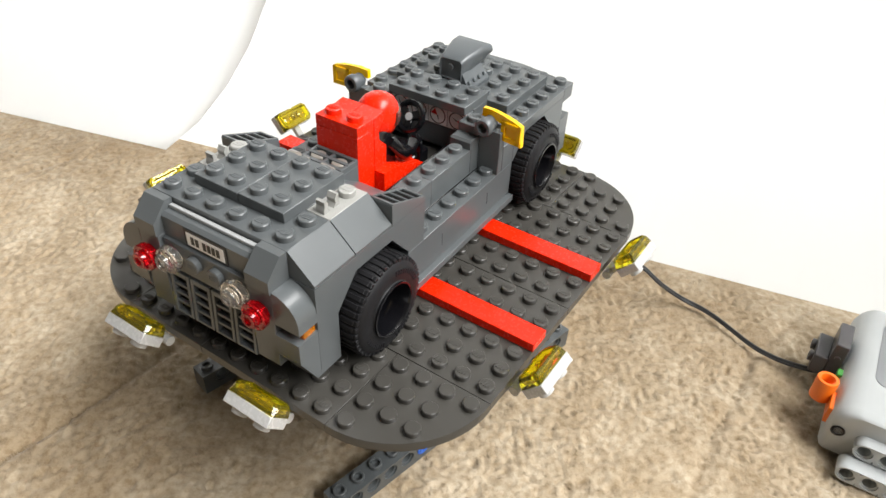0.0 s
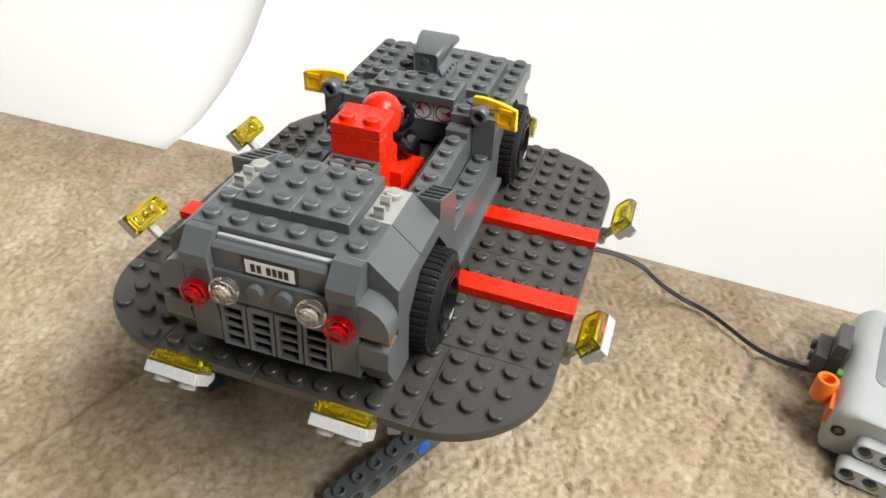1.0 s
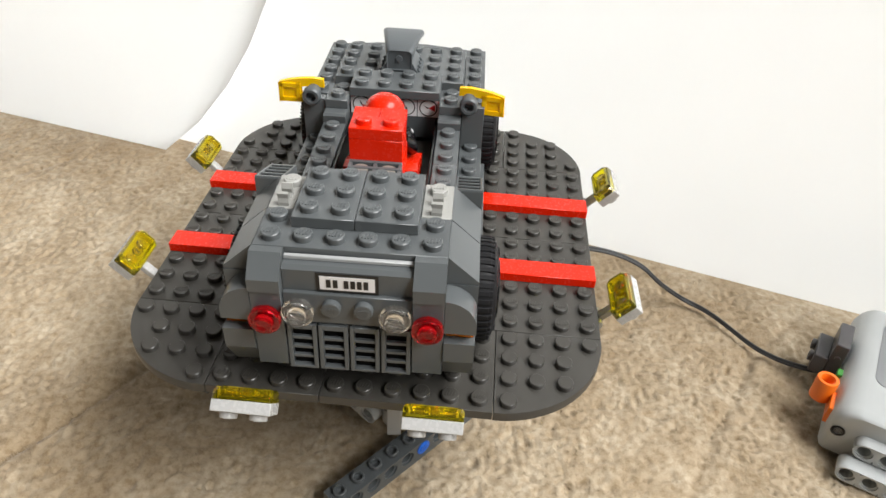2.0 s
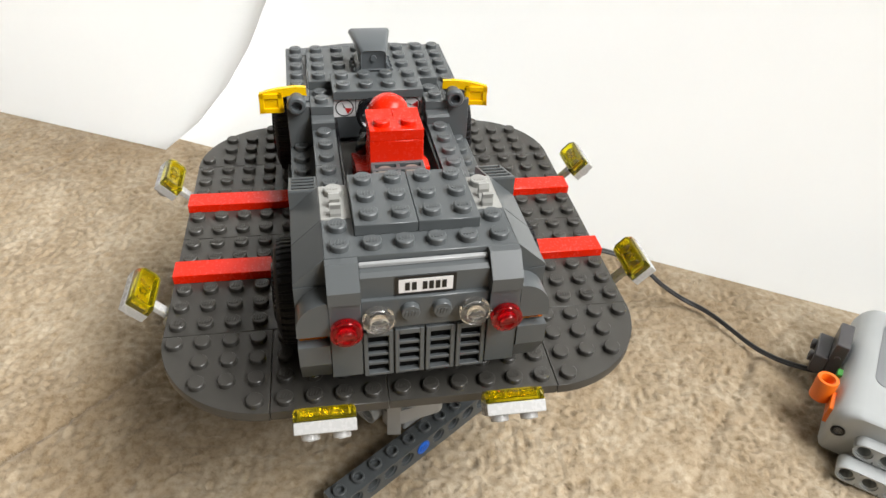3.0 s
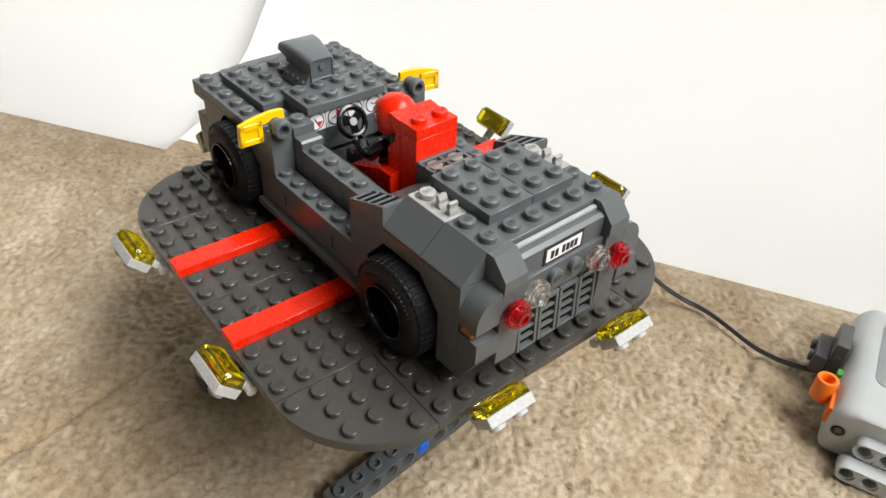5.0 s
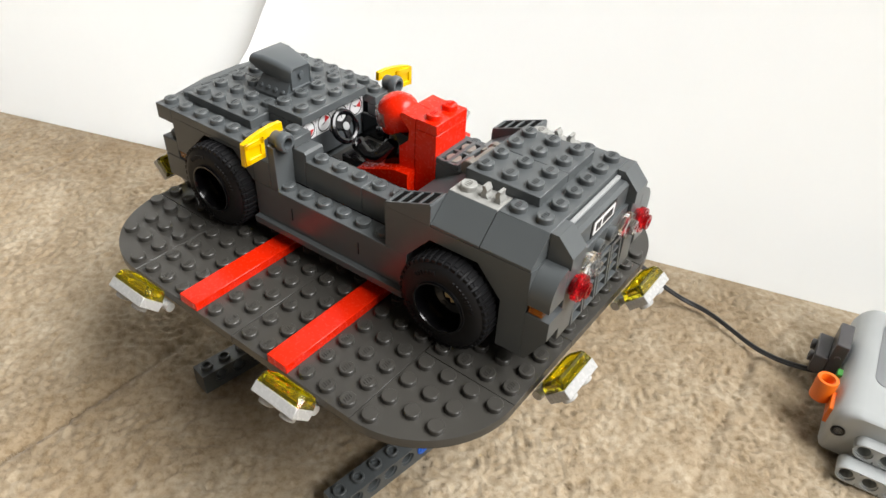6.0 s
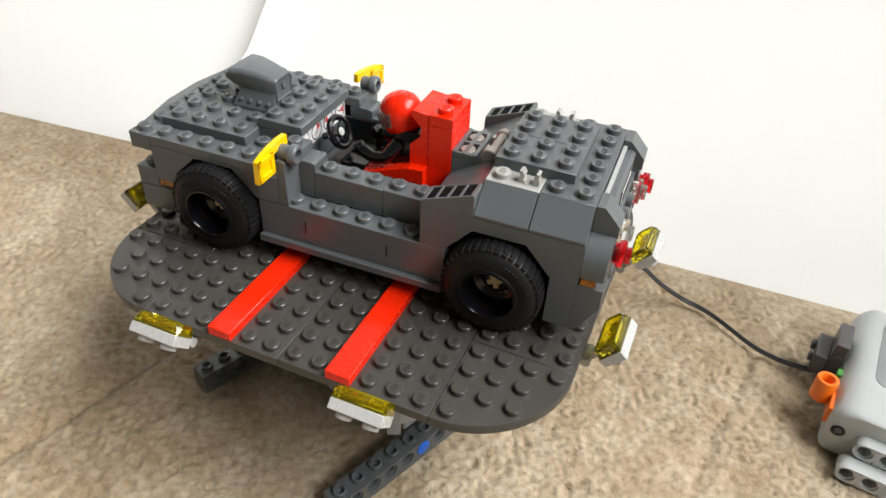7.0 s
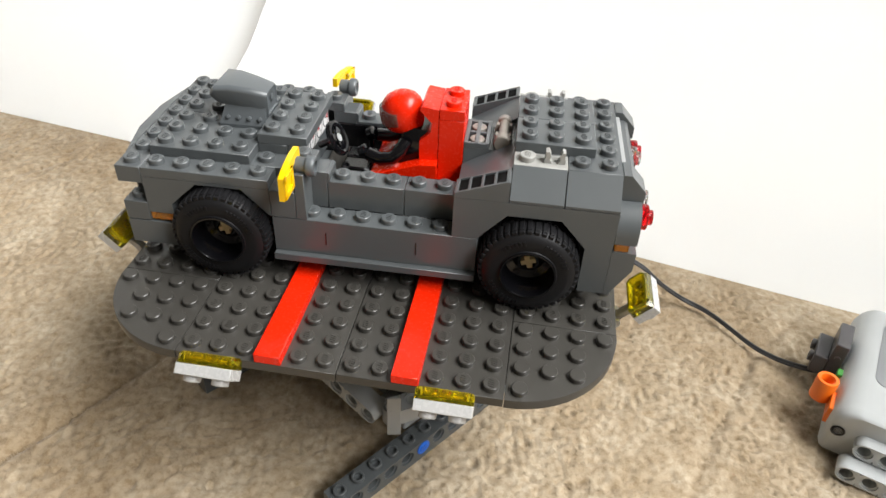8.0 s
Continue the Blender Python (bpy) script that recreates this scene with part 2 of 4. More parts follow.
def build_room():
    step = 0.00105
    nx, ny = int((FX1 - FX0) / step), int((FY1 - FY0) / step)
    index, verts, faces = {}, [], []
    inside = lambda x, y: abs(x) < 0.13 + 0.63 * (y + 0.21)
    for j in range(ny + 1):
        for i in range(nx + 1):
            x, y = FX0 + i * step, FY0 + j * step
            if inside(x, y):
                index[i, j] = len(verts)
                verts.append((x, y, pile_height(x, y)))
    for i, j in list(index):
        q = [index.get(k) for k in ((i, j), (i + 1, j), (i + 1, j + 1), (i, j + 1))]
        if None not in q:
            faces.append(q)
    # the rest of the floor lies just under the modelled tufts
    k, lo = len(verts), -0.0042
    verts += [(RX0 - 0.1, RY0 - 0.1, lo), (RX1 + 0.1, RY0 - 0.1, lo), (RX1 + 0.1, RY1 + 0.1, lo), (RX0 - 0.1, RY1 + 0.1, lo)]
    faces.append((k, k + 1, k + 2, k + 3))
    me = bpy.data.meshes.new("floor")
    me.from_pydata(verts, [], faces)
    me.polygons.foreach_set("use_smooth", [True] * len(faces))
    me.materials.append(CARPET)
    floor = tagged(new("floor", me), "beige cut-pile carpet, slightly worn and creased", "carpet", kind="structure")
    # loose fibre tips that lean in soft swirls
    rng = np.random.default_rng(5)
    ground = np.array(verts[:k])
    base = ground[rng.integers(0, k, 260000)]
    base = base[base[:, 1] < 0.1390 - 0.474 * base[:, 0] - 0.004]
    n = len(base)
    base[:, :2] += rng.uniform(-0.0007, 0.0007, (n, 2))
    lean = 2.2 + 1.3 * np.sin(base[:, 0] * 61 + 2 * np.sin(base[:, 1] * 37)) + 1.2 * np.sin(base[:, 1] * 83 + base[:, 0] * 29) + rng.normal(0, 0.7, n)
    out = rng.uniform(0.0008, 0.0020, n)
    up = rng.uniform(0.0003, 0.0010, n)
    side = np.stack([-np.sin(lean), np.cos(lean), np.zeros(n)], 1) * rng.uniform(0.00014, 0.00030, (n, 1))
    tip = base + np.stack([np.cos(lean) * out, np.sin(lean) * out, up], 1)
    base[:, 2] -= 0.0004
    tufts = np.stack([base + side, base - side, tip], 1).reshape(-1, 3)
    pile = bpy.data.meshes.new("carpet_fibres")
    pile.from_pydata(tufts.tolist(), [], np.arange(3 * n).reshape(-1, 3).tolist())
    pile.materials.append(CARPET)
    lift = np.repeat(np.stack([np.cos(lean) * 0.25, np.sin(lean) * 0.25, np.ones(n)], 1), 3, axis=0)
    pile.normals_split_custom_set_from_vertices((lift / np.linalg.norm(lift, axis=1)[:, None]).tolist())
    fibres = new("carpet_fibres", pile)
    fibres.parent = floor
    tagged(fibres, kind="stuff")

    # walls out of view, added to close the room and limit fill light
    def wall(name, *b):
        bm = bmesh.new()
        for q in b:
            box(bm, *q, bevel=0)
        return structure(name, bm, WALL, "unseen plain wall, dark brown to hold down bounced light", "wall")

    t = 0.12
    nx0, nx1, nz0, nz1 = BACKLIGHT
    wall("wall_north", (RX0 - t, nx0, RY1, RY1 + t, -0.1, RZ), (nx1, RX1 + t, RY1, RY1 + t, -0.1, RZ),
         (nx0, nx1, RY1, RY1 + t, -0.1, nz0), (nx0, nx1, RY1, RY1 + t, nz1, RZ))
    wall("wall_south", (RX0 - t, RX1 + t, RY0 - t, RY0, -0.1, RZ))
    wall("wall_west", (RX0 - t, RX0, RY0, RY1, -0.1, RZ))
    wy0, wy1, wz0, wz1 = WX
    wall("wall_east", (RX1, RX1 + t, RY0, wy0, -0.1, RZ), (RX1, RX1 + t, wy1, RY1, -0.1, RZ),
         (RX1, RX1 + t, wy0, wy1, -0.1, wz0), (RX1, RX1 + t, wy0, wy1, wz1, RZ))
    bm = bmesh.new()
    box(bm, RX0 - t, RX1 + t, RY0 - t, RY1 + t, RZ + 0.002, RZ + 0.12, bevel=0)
    structure("ceiling", bm, WALL, "unseen plain ceiling, dark brown to hold down bounced light", "ceiling")


def opening_light(w, h, power, centre, towards, tint=(1.0, 0.99, 0.975)):
    """An area lamp in a wall opening: the sky's light in the east, an added backlight in the north."""
    d = bpy.data.lights.new("opening_light", "AREA")
    d.shape = "RECTANGLE"
    d.size, d.size_y, d.energy = w, h, power
    d.color = tint
    new("opening_light", d).matrix_world = look(centre, Vector(centre) + Vector(towards))


opening_light(WX[1] - WX[0], WX[3] - WX[2], EAST_POWER, (RX1 + 0.02, (WX[0] + WX[1]) / 2, (WX[2] + WX[3]) / 2), (-1, 0, -0.1))
# added lamp, hidden behind the sheets, that makes the paper glow white
opening_light(BACKLIGHT[1] - BACKLIGHT[0], BACKLIGHT[3] - BACKLIGHT[2], BACKLIGHT_POWER, ((BACKLIGHT[0] + BACKLIGHT[1]) / 2, RY1 + 0.02, (BACKLIGHT[2] + BACKLIGHT[3]) / 2), (0, -1, -0.05), (0.95, 0.985, 1.0))
build_room()


def sheet(name, origin, angle, edge, label, thick=0.0004):
    """An upright paper sheet. edge: its outline as (along, up) in metres."""
    bm = bmesh.new()
    prism(bm, edge, -thick / 2, thick / 2)
    ob = part(name, bm, PAPER)
    ob.matrix_world = pose(origin[0], origin[1], -0.0012, 0, 0, angle)
    return tagged(ob, label, "paper", "paper backdrop")


def build_backdrop():
    ang = math.degrees(math.atan2(0.0335 - 0.2023, 0.2268 + 0.1338))
    c, s = math.cos(radians(ang)), math.sin(radians(ang))
    sheet("backdrop_sheet", (-0.1338 - 0.80 * c, 0.2023 - 0.80 * s), ang, [(0.790, 0)] + MAIN_EDGE + [(1.4, 0.32), (1.4, 0)],
          "tall plain white paper backdrop standing on the carpet")
    ang = math.degrees(math.atan2(0.1885 - 0.2374, -0.1393 + 0.2583))
    c, s = math.cos(radians(ang)), math.sin(radians(ang))
    edge = [(-0.05, 0.0), (0.1287, 0.0)] + LEFT_EDGE + [(-0.05, 0.32)]
    sheet("backdrop_sheet", (-0.2583, 0.2374), ang, edge, "white paper sheet with a curved edge leaning before another")


LEFT_EDGE = [(0.1567, 0.0242), (0.1805, 0.0521), (0.1986, 0.0782), (0.2121, 0.1041), (0.2235, 0.14), (0.235, 0.2), (0.248, 0.32)]
MAIN_EDGE = [(0.814, 0.0135), (0.8395, 0.043), (0.8590, 0.0705), (0.8735, 0.0975), (0.8855, 0.1350), (0.898, 0.198), (0.912, 0.32)]
build_backdrop()


# ---- the base under the turntable ----
def technic_brick(name, n, mat, parent, m, pins=(), label=""):
    """A brick one stud wide and n long with hollow studs and round holes through its sides."""
    bm = bmesh.new()
    L = n * P
    hole, rim = 0.0024, 0.0031
    cz = 0.0058
    k = 14
    # sides with holes: each hole's field is a square ring of faces, sunk at its rim
    def side(y, s):
        cells = [(0.0, P / 2, None)] + [(P * (i + 0.5), P * (i + 1.5), P * (i + 1)) for i in range(n - 1)] + [(L - P / 2, L, None)]
        for a, b, c in cells:
            if c is None:
                bm.faces.new([bm.verts.new(q) for q in ((a, y, 0), (b, y, 0), (b, y, 0.0096), (a, y, 0.0096))])
                continue
            corner = []
            for i in range(k):
                th = 2 * math.pi * i / k
                d = max(abs(math.cos(th)) / (P / 2), abs(math.sin(th)) / (cz if math.sin(th) < 0 else 0.0096 - cz))
                corner.append((c + math.cos(th) / d, cz + math.sin(th) / d))
            rings = [[bm.verts.new((x, y, z)) for x, z in corner]]
            for r, dep in ((rim, 0.0), (rim, 0.0008), (hole, 0.0008), (hole, 0.004)):
                rings.append([bm.verts.new((c + r * math.cos(2 * math.pi * i / k), y - s * dep, cz + r * math.sin(2 * math.pi * i / k))) for i in range(k)])
            for p, q in zip(rings, rings[1:]):
                for i in range(k):
                    bm.faces.new((p[i], p[(i + 1) % k], q[(i + 1) % k], q[i]))
            for sx in (a, b):
                for sz in (0, 0.0096):
                    near = sorted(range(k), key=lambda i: (corner[i][0] - sx) ** 2 + (corner[i][1] - sz) ** 2)[:2]
                    bm.faces.new([rings[0][near[0]], rings[0][near[1]], bm.verts.new((sx, y, sz))])
    side(-P / 2 + GAP, -1)
    side(P / 2 - GAP, 1)
    for x in (0, L):
        bm.faces.new([bm.verts.new(q) for q in ((x, -P / 2, 0), (x, P / 2, 0), (x, P / 2, 0.0096), (x, -P / 2, 0.0096))])
    for z in (0, 0.0096):
        bm.faces.new([bm.verts.new(q) for q in ((0, -P / 2, z), (L, -P / 2, z), (L, P / 2, z), (0, P / 2, z))])
    for i in range(n):
        stud(bm, (i + 0.5) * P, 0, 0.0096, hollow=True)
    ob = part(name, bm, mat, parent, label, smooth=40)
    ob.matrix_basis = m
    for i in pins:
        pb = bmesh.new()
        lathe(pb, [(0.0, 0.0001), (0.0008, 0.0001), (0.0008, 0.0006), (0.0019, 0.0006), (0.0023, 0.0002), (0.0030, 0.0002), (0.0030, -0.003)],
              pose((i + 1) * P, -P / 2, cz, 90), 16)
        box(pb, -0.0004, 0.0004, -0.0018, 0.0018, 0.0003, 0.0007, 0, pose((i + 1) * P, -P / 2, cz, 90))
        part("pin", pb, BLUE, ob, "blue friction pin", smooth=40)
    return ob


def liftarm(name, n, mat, parent, m, label="", thick=0.0074):
    """A rounded beam with through holes; lies along x, its holes along y."""
    bm = bmesh.new()
    r, k = 0.0037, 12
    L = (n - 1) * P
    out = [(L + r * math.cos(a), r * math.sin(a)) for a in [math.pi * (i / k - 0.5) for i in range(k + 1)]]
    out += [(-r * math.cos(a), -r * math.sin(a)) for a in [math.pi * (i / k - 0.5) for i in range(k + 1)]]
    for s in (-1, 1):
        y = s * thick / 2
        for i in range(n):
            c = i * P
            lathe(bm, [(0.0031, 0), (0.0031, -0.0008), (0.0024, -0.0008), (0.0024, -thick / 2)], pose(c, y, 0, -90 * s), 14)
            # face ring round the hole, out to the half pitch
            inner = [bm.verts.new((c + 0.0031 * math.cos(2 * math.pi * j / 24), y, 0.0031 * math.sin(2 * math.pi * j / 24))) for j in range(24)]
            outer = []
            for j in range(24):
                a = 2 * math.pi * j / 24
                x, z = math.cos(a), math.sin(a)
                left_end, right_end = i == 0 and x < 0, i == n - 1 and x > 0
                d = r if (left_end or right_end) else min(P / 2 / max(abs(x), 1e-6), r / max(abs(z), 1e-6))
                outer.append(bm.verts.new((c + d * x, y, d * z)))
            for j in range(24):
                bm.faces.new((inner[j], inner[(j + 1) % 24], outer[(j + 1) % 24], outer[j]))
    a = [bm.verts.new((x, -thick / 2, z)) for x, z in out]
    b = [bm.verts.new((x, thick / 2, z)) for x, z in out]
    for i in range(len(out)):
        bm.faces.new((a[i], a[(i + 1) % len(out)], b[(i + 1) % len(out)], b[i]))
    ob = part(name, bm, mat, parent, label, smooth=40)
    ob.matrix_basis = m
    return ob


def build_base():
    base = thing("turntable_stand", "dark grey studded beams as a stand on the carpet", "toy stand")
    R = pose(0, 0, 0, 0, 0, 40.8)
    technic_brick("beam", 16, GREY, base, R @ pose(-8 * P + 0.0040, -0.0376, 0.0008), pins=(4,))
    technic_brick("beam", 16, GREY, base, R @ pose(-8 * P, 0.0444, 0.0005))
    for dx in (-0.012, 0.012):
        technic_brick("cross_beam", 9, GREY, base, R @ pose(dx, -0.033, 0.0101) @ pose(0, 0, 0, 0, 0, 90))
    bm = bmesh.new()
    box(bm, -0.020, 0.020, -0.020, 0.020, 0.0197, 0.0420, 0.0004)
    box(bm, -0.012, 0.012, -0.028, 0.028, 0.0215, 0.0380, 0.0004)
    part("gearbox", bm, BLEY, base, "grey gear housing").matrix_basis = R
    bm = bmesh.new()
    lathe(bm, [(0, 0.0420), (0.022, 0.0420), (0.022, 0.0480), (0.0265, 0.0480), (0.0265, 0.0560), (0.021, 0.0560), (0.021, 0.0690), (0, 0.0690)], None, 48)
    part("turntable_disc", bm, LIGHT, base, "light grey turntable disc", smooth=40)
    # light grey levers and an axle that show under the rim
    liftarm("lever", 4, LIGHT, base, pose(-0.0235, -0.0225, 0.0270, 0, 0, -43) @ pose(0, 0, 0, 0, 12, 0), "light grey lever with round holes")
    bm = bmesh.new()
    box(bm, -0.0025, 0.0025, -0.001, 0.0, 0.0150, 0.0350, 0.0002, pose(0.0010, -0.0440, 0))
    box(bm, -0.002, 0.014, -0.016, -0.002, 0.0101, 0.0180, 0.0006, pose(-0.004, -0.0260, 0, 0, 0, 40.8))
    part("bracket", bm, LIGHT, base, "light grey bracket")
    liftarm("lever", 3, LIGHT, base, pose(0.0005, -0.0400, 0.0220, 0, 0, 20) @ pose(0, 0, 0, 90), "light grey lever with round holes")
    bm = bmesh.new()
    for k in range(5):
        th = 0.0042
        lathe(bm, [(0.0014, 0), (th, 0.0003), (th, 0.0022), (0.0014, 0.0024)], pose(-0.0300 + 0.0024 * k, -0.0205 - 0.001 * k, 0.0300, 0, 90, -20), 10)
    part("worm_gear", bm, LIGHT, base, "light grey worm gear", smooth=30)
    return base


build_base()


# ---- the turntable ----
def corner_plate(sx, sy, parent):
    """A four by four plate with one round corner."""
    bm = bmesh.new()
    n = 16
    pts = [(0, 0), (4, 0)] + [(4 * math.cos(a), 4 * math.sin(a)) for a in [math.pi / 2 * i / n for i in range(1, n)]] + [(0, 4)]
    g = GAP
    ring = [((6 + x) * P * sx + (g if x == 0 else -g if x == 4 else 0) * sx, (5 + y) * P * sy + (g if y == 0 else -g if y == 4 else 0) * sy) for x, y in pts]
    c = 0.0001
    cx, cy = 8 * P * sx, 7 * P * sy
    lay = []
    for z, k in ((-H, 1), (-c, 1), (0, 1 - c / (2 * P))):
        lay.append([bm.verts.new((cx + (x - cx) * k, cy + (y - cy) * k, z)) for x, y in ring])
    bm.faces.new(lay[0])
    bm.faces.new(lay[-1])
    for a, b in zip(lay, lay[1:]):
        for i in range(len(ring)):
            bm.faces.new((a[i], a[(i + 1) % len(ring)], b[(i + 1) % len(ring)], b[i]))
    for i in range(4):
        for j in range(4):
            if math.hypot(i + 0.5, j + 0.5) < 3.62 or (i, j) in ((0, 3), (3, 0)):
                stud(bm, (6.5 + i) * P * sx, (5.5 + j) * P * sy, 0, worn=True)
    return part("corner_plate", bm, BASE_GREY, parent, smooth=40)


def lamp(parent, m):
    """A see-through yellow tile on an upturned light grey hinge plate; leans in towards the middle."""
    bm = bmesh.new()
    box(bm, -P + GAP, P - GAP, -P / 2, P / 2, -H, 0, 0.0002)
    for x in (-0.5, 0.5):
        stud(bm, x * P, 0, 0, pose(0, 0, -H, 180))
    box(bm, -0.0016, 0.0016, P / 2 - 0.0003, P / 2 + 0.0075, -0.0028, -0.0006, 0.0003)
    tube(bm, [(-0.0036, P / 2 + 0.0080, -0.0018), (0.0036, P / 2 + 0.0080, -0.0018)], 0.0016, 10)
    lp = part("lamp_holder", bm, PALE, parent, "pale grey hinge plate", smooth=40)
    lp.matrix_basis = m
    bm = bmesh.new()
    a, b, w, cut = P - GAP, P / 2 - GAP, 0.0012, 0.0013

    def outline(k, c):
        x, y = a - k, b - k
        return [(-x + c, -y), (x - c, -y), (x, -y + c), (x, y - c), (x - c, y), (-x + c, y), (-x, y - c), (-x, -y + c)]
    rings = []
    for z, k in ((0.00006, 0.0), (H - 0.0008, 0.0), (H, 0.0005), (H, w), (0.0009, w + 0.0003)):
        rings.append([bm.verts.new((x, y, z)) for x, y in outline(k, 0.0004 if z < H / 2 else cut if k < w else 0.0006)])
    for p, q in zip(rings, rings[1:]):
        for k in range(8):
            bm.faces.new((p[k], p[(k + 1) % 8], q[(k + 1) % 8], q[k]))
    bm.faces.new(rings[0][::-1])
    bm.faces.new(rings[-1])
    lathe(bm, [(0, 0.0010), (0.0015, 0.0010), (0.0015, H - 0.0004), (0.0008, H - 0.0003), (0.0008, 0.0014), (0, 0.0014)], None, 12)
    for x in (-0.5, 0.5):
        lathe(bm, [(0, 0.0010), (0.0019, 0.0010), (0.0018, 0.0020), (0.0012, 0.0022), (0, 0.0022)], pose(x * P, 0, 0), 12)
    me = bpy.data.meshes.new("lamp_lens")
    bmesh.ops.recalc_face_normals(bm, faces=bm.faces)
    bm.to_mesh(me)
    bm.free()
    me.materials.append(CLEAR_YELLOW)
    lens = new("lens", me)
    lens.parent = lp
    lens["label"] = "transparent yellow tile"
    return lp


def build_turntable():
    tt = thing("turntable", "dark grey studded turntable with two red stripes and yellow lamps", "toy turntable", TOP)
    for sx in (-1, 1):
        for sy in (-1, 1):
            corner_plate(sx, sy, tt)
    hidden = {(x + 0.5, y + 0.5) for x in range(-8, 8) for y in range(-3, 3)}
    red = {(x, y + 0.5) for x in (-2.5, 2.5) for y in range(-9, 9)}
    for x0, x1 in ((-6, 0), (0, 6)):
        for y0, y1 in ((-9, -3), (3, 9), (-3, 3)):
            brick("plate", x0, x1, y0, y1, -1, 0, BASE_GREY, tt, skip=hidden | red, bevel=0.0001, gap=0.00013)
    for x0, x1 in ((-10, -6), (6, 10)):
        for y0, y1 in ((-5, -1), (-1, 5)):
            brick("plate", x0, x1, y0, y1, -1, 0, BASE_GREY, tt, skip=hidden, bevel=0.0001, gap=0.00013)
    for x0, x1 in ((-8.5, -3), (-3, 3), (3, 8.5)):
        for y0, y1 in ((-7.6, 0), (0, 7.6)):
            brick("under_plate", x0, x1, y0, y1, -2, -1, BASE_GREY, tt, studs=False)
    for x in (-3, 2):
        for y0, y1 in ((-9, -3), (3, 9)):
            brick("red_tile", x, x + 1, y0, y1, 0, 1, RED, tt, studs=False, label="glossy red tile")
        brick("red_tile", x, x + 1, -3, 3, 0, 1, RED, tt, studs=False, label="glossy red tile")
    tilt = LAMP_TILT
    for x in (-4.15, 4.05):
        lamp(tt, pose(x * P, -LAMP_OUT_Y * P, LAMP_Z * H) @ pose(0, 0, 0, -tilt))
        lamp(tt, pose(x * P, LAMP_OUT_Y * P, LAMP_Z * H, 0, 0, 180) @ pose(0, 0, 0, -tilt))
    for y in (-3.15, 3.05):
        lamp(tt, pose(LAMP_OUT_X * P, y * P, LAMP_Z * H, 0, 0, 90) @ pose(0, 0, 0, -tilt))
        lamp(tt, pose(-LAMP_OUT_X * P, y * P, LAMP_Z * H, 0, 0, -90) @ pose(0, 0, 0, -tilt))
    return tt


LAMP_TILT, LAMP_OUT_X, LAMP_OUT_Y, LAMP_Z = 48, 10.95, 9.95, 1.45


turntable = build_turntable()


# ---- the car on the turntable ----
def yz_prism(bm, outline, x0, x1, mat=0):
    """Extrudes an outline in studs and plates (y, z) along x."""
    a = [bm.verts.new((x0 * P, y * P, z * H)) for y, z in outline]
    b = [bm.verts.new((x1 * P, y * P, z * H)) for y, z in outline]
    n = len(outline)
    fs = [bm.faces.new(a), bm.faces.new(b[::-1])]
    fs += [bm.faces.new((a[k], b[k], b[(k + 1) % n], a[(k + 1) % n])) for k in range(n)]
    for f in fs:
        f.material_index = mat
    return a + b


def xz_prism(bm, outline, y0, y1, mat=0):
    return prism(bm, [(x * P, z * H) for x, z in outline], y0 * P, y1 * P, None, mat)


def soften(bm, w=0.0002):
    es = [e for e in bm.edges if len(e.link_faces) == 2 and e.calc_face_angle(0) > radians(20)]
    bmesh.ops.bevel(bm, geom=es, offset=w, segments=1, affect="EDGES", profile=0.5)


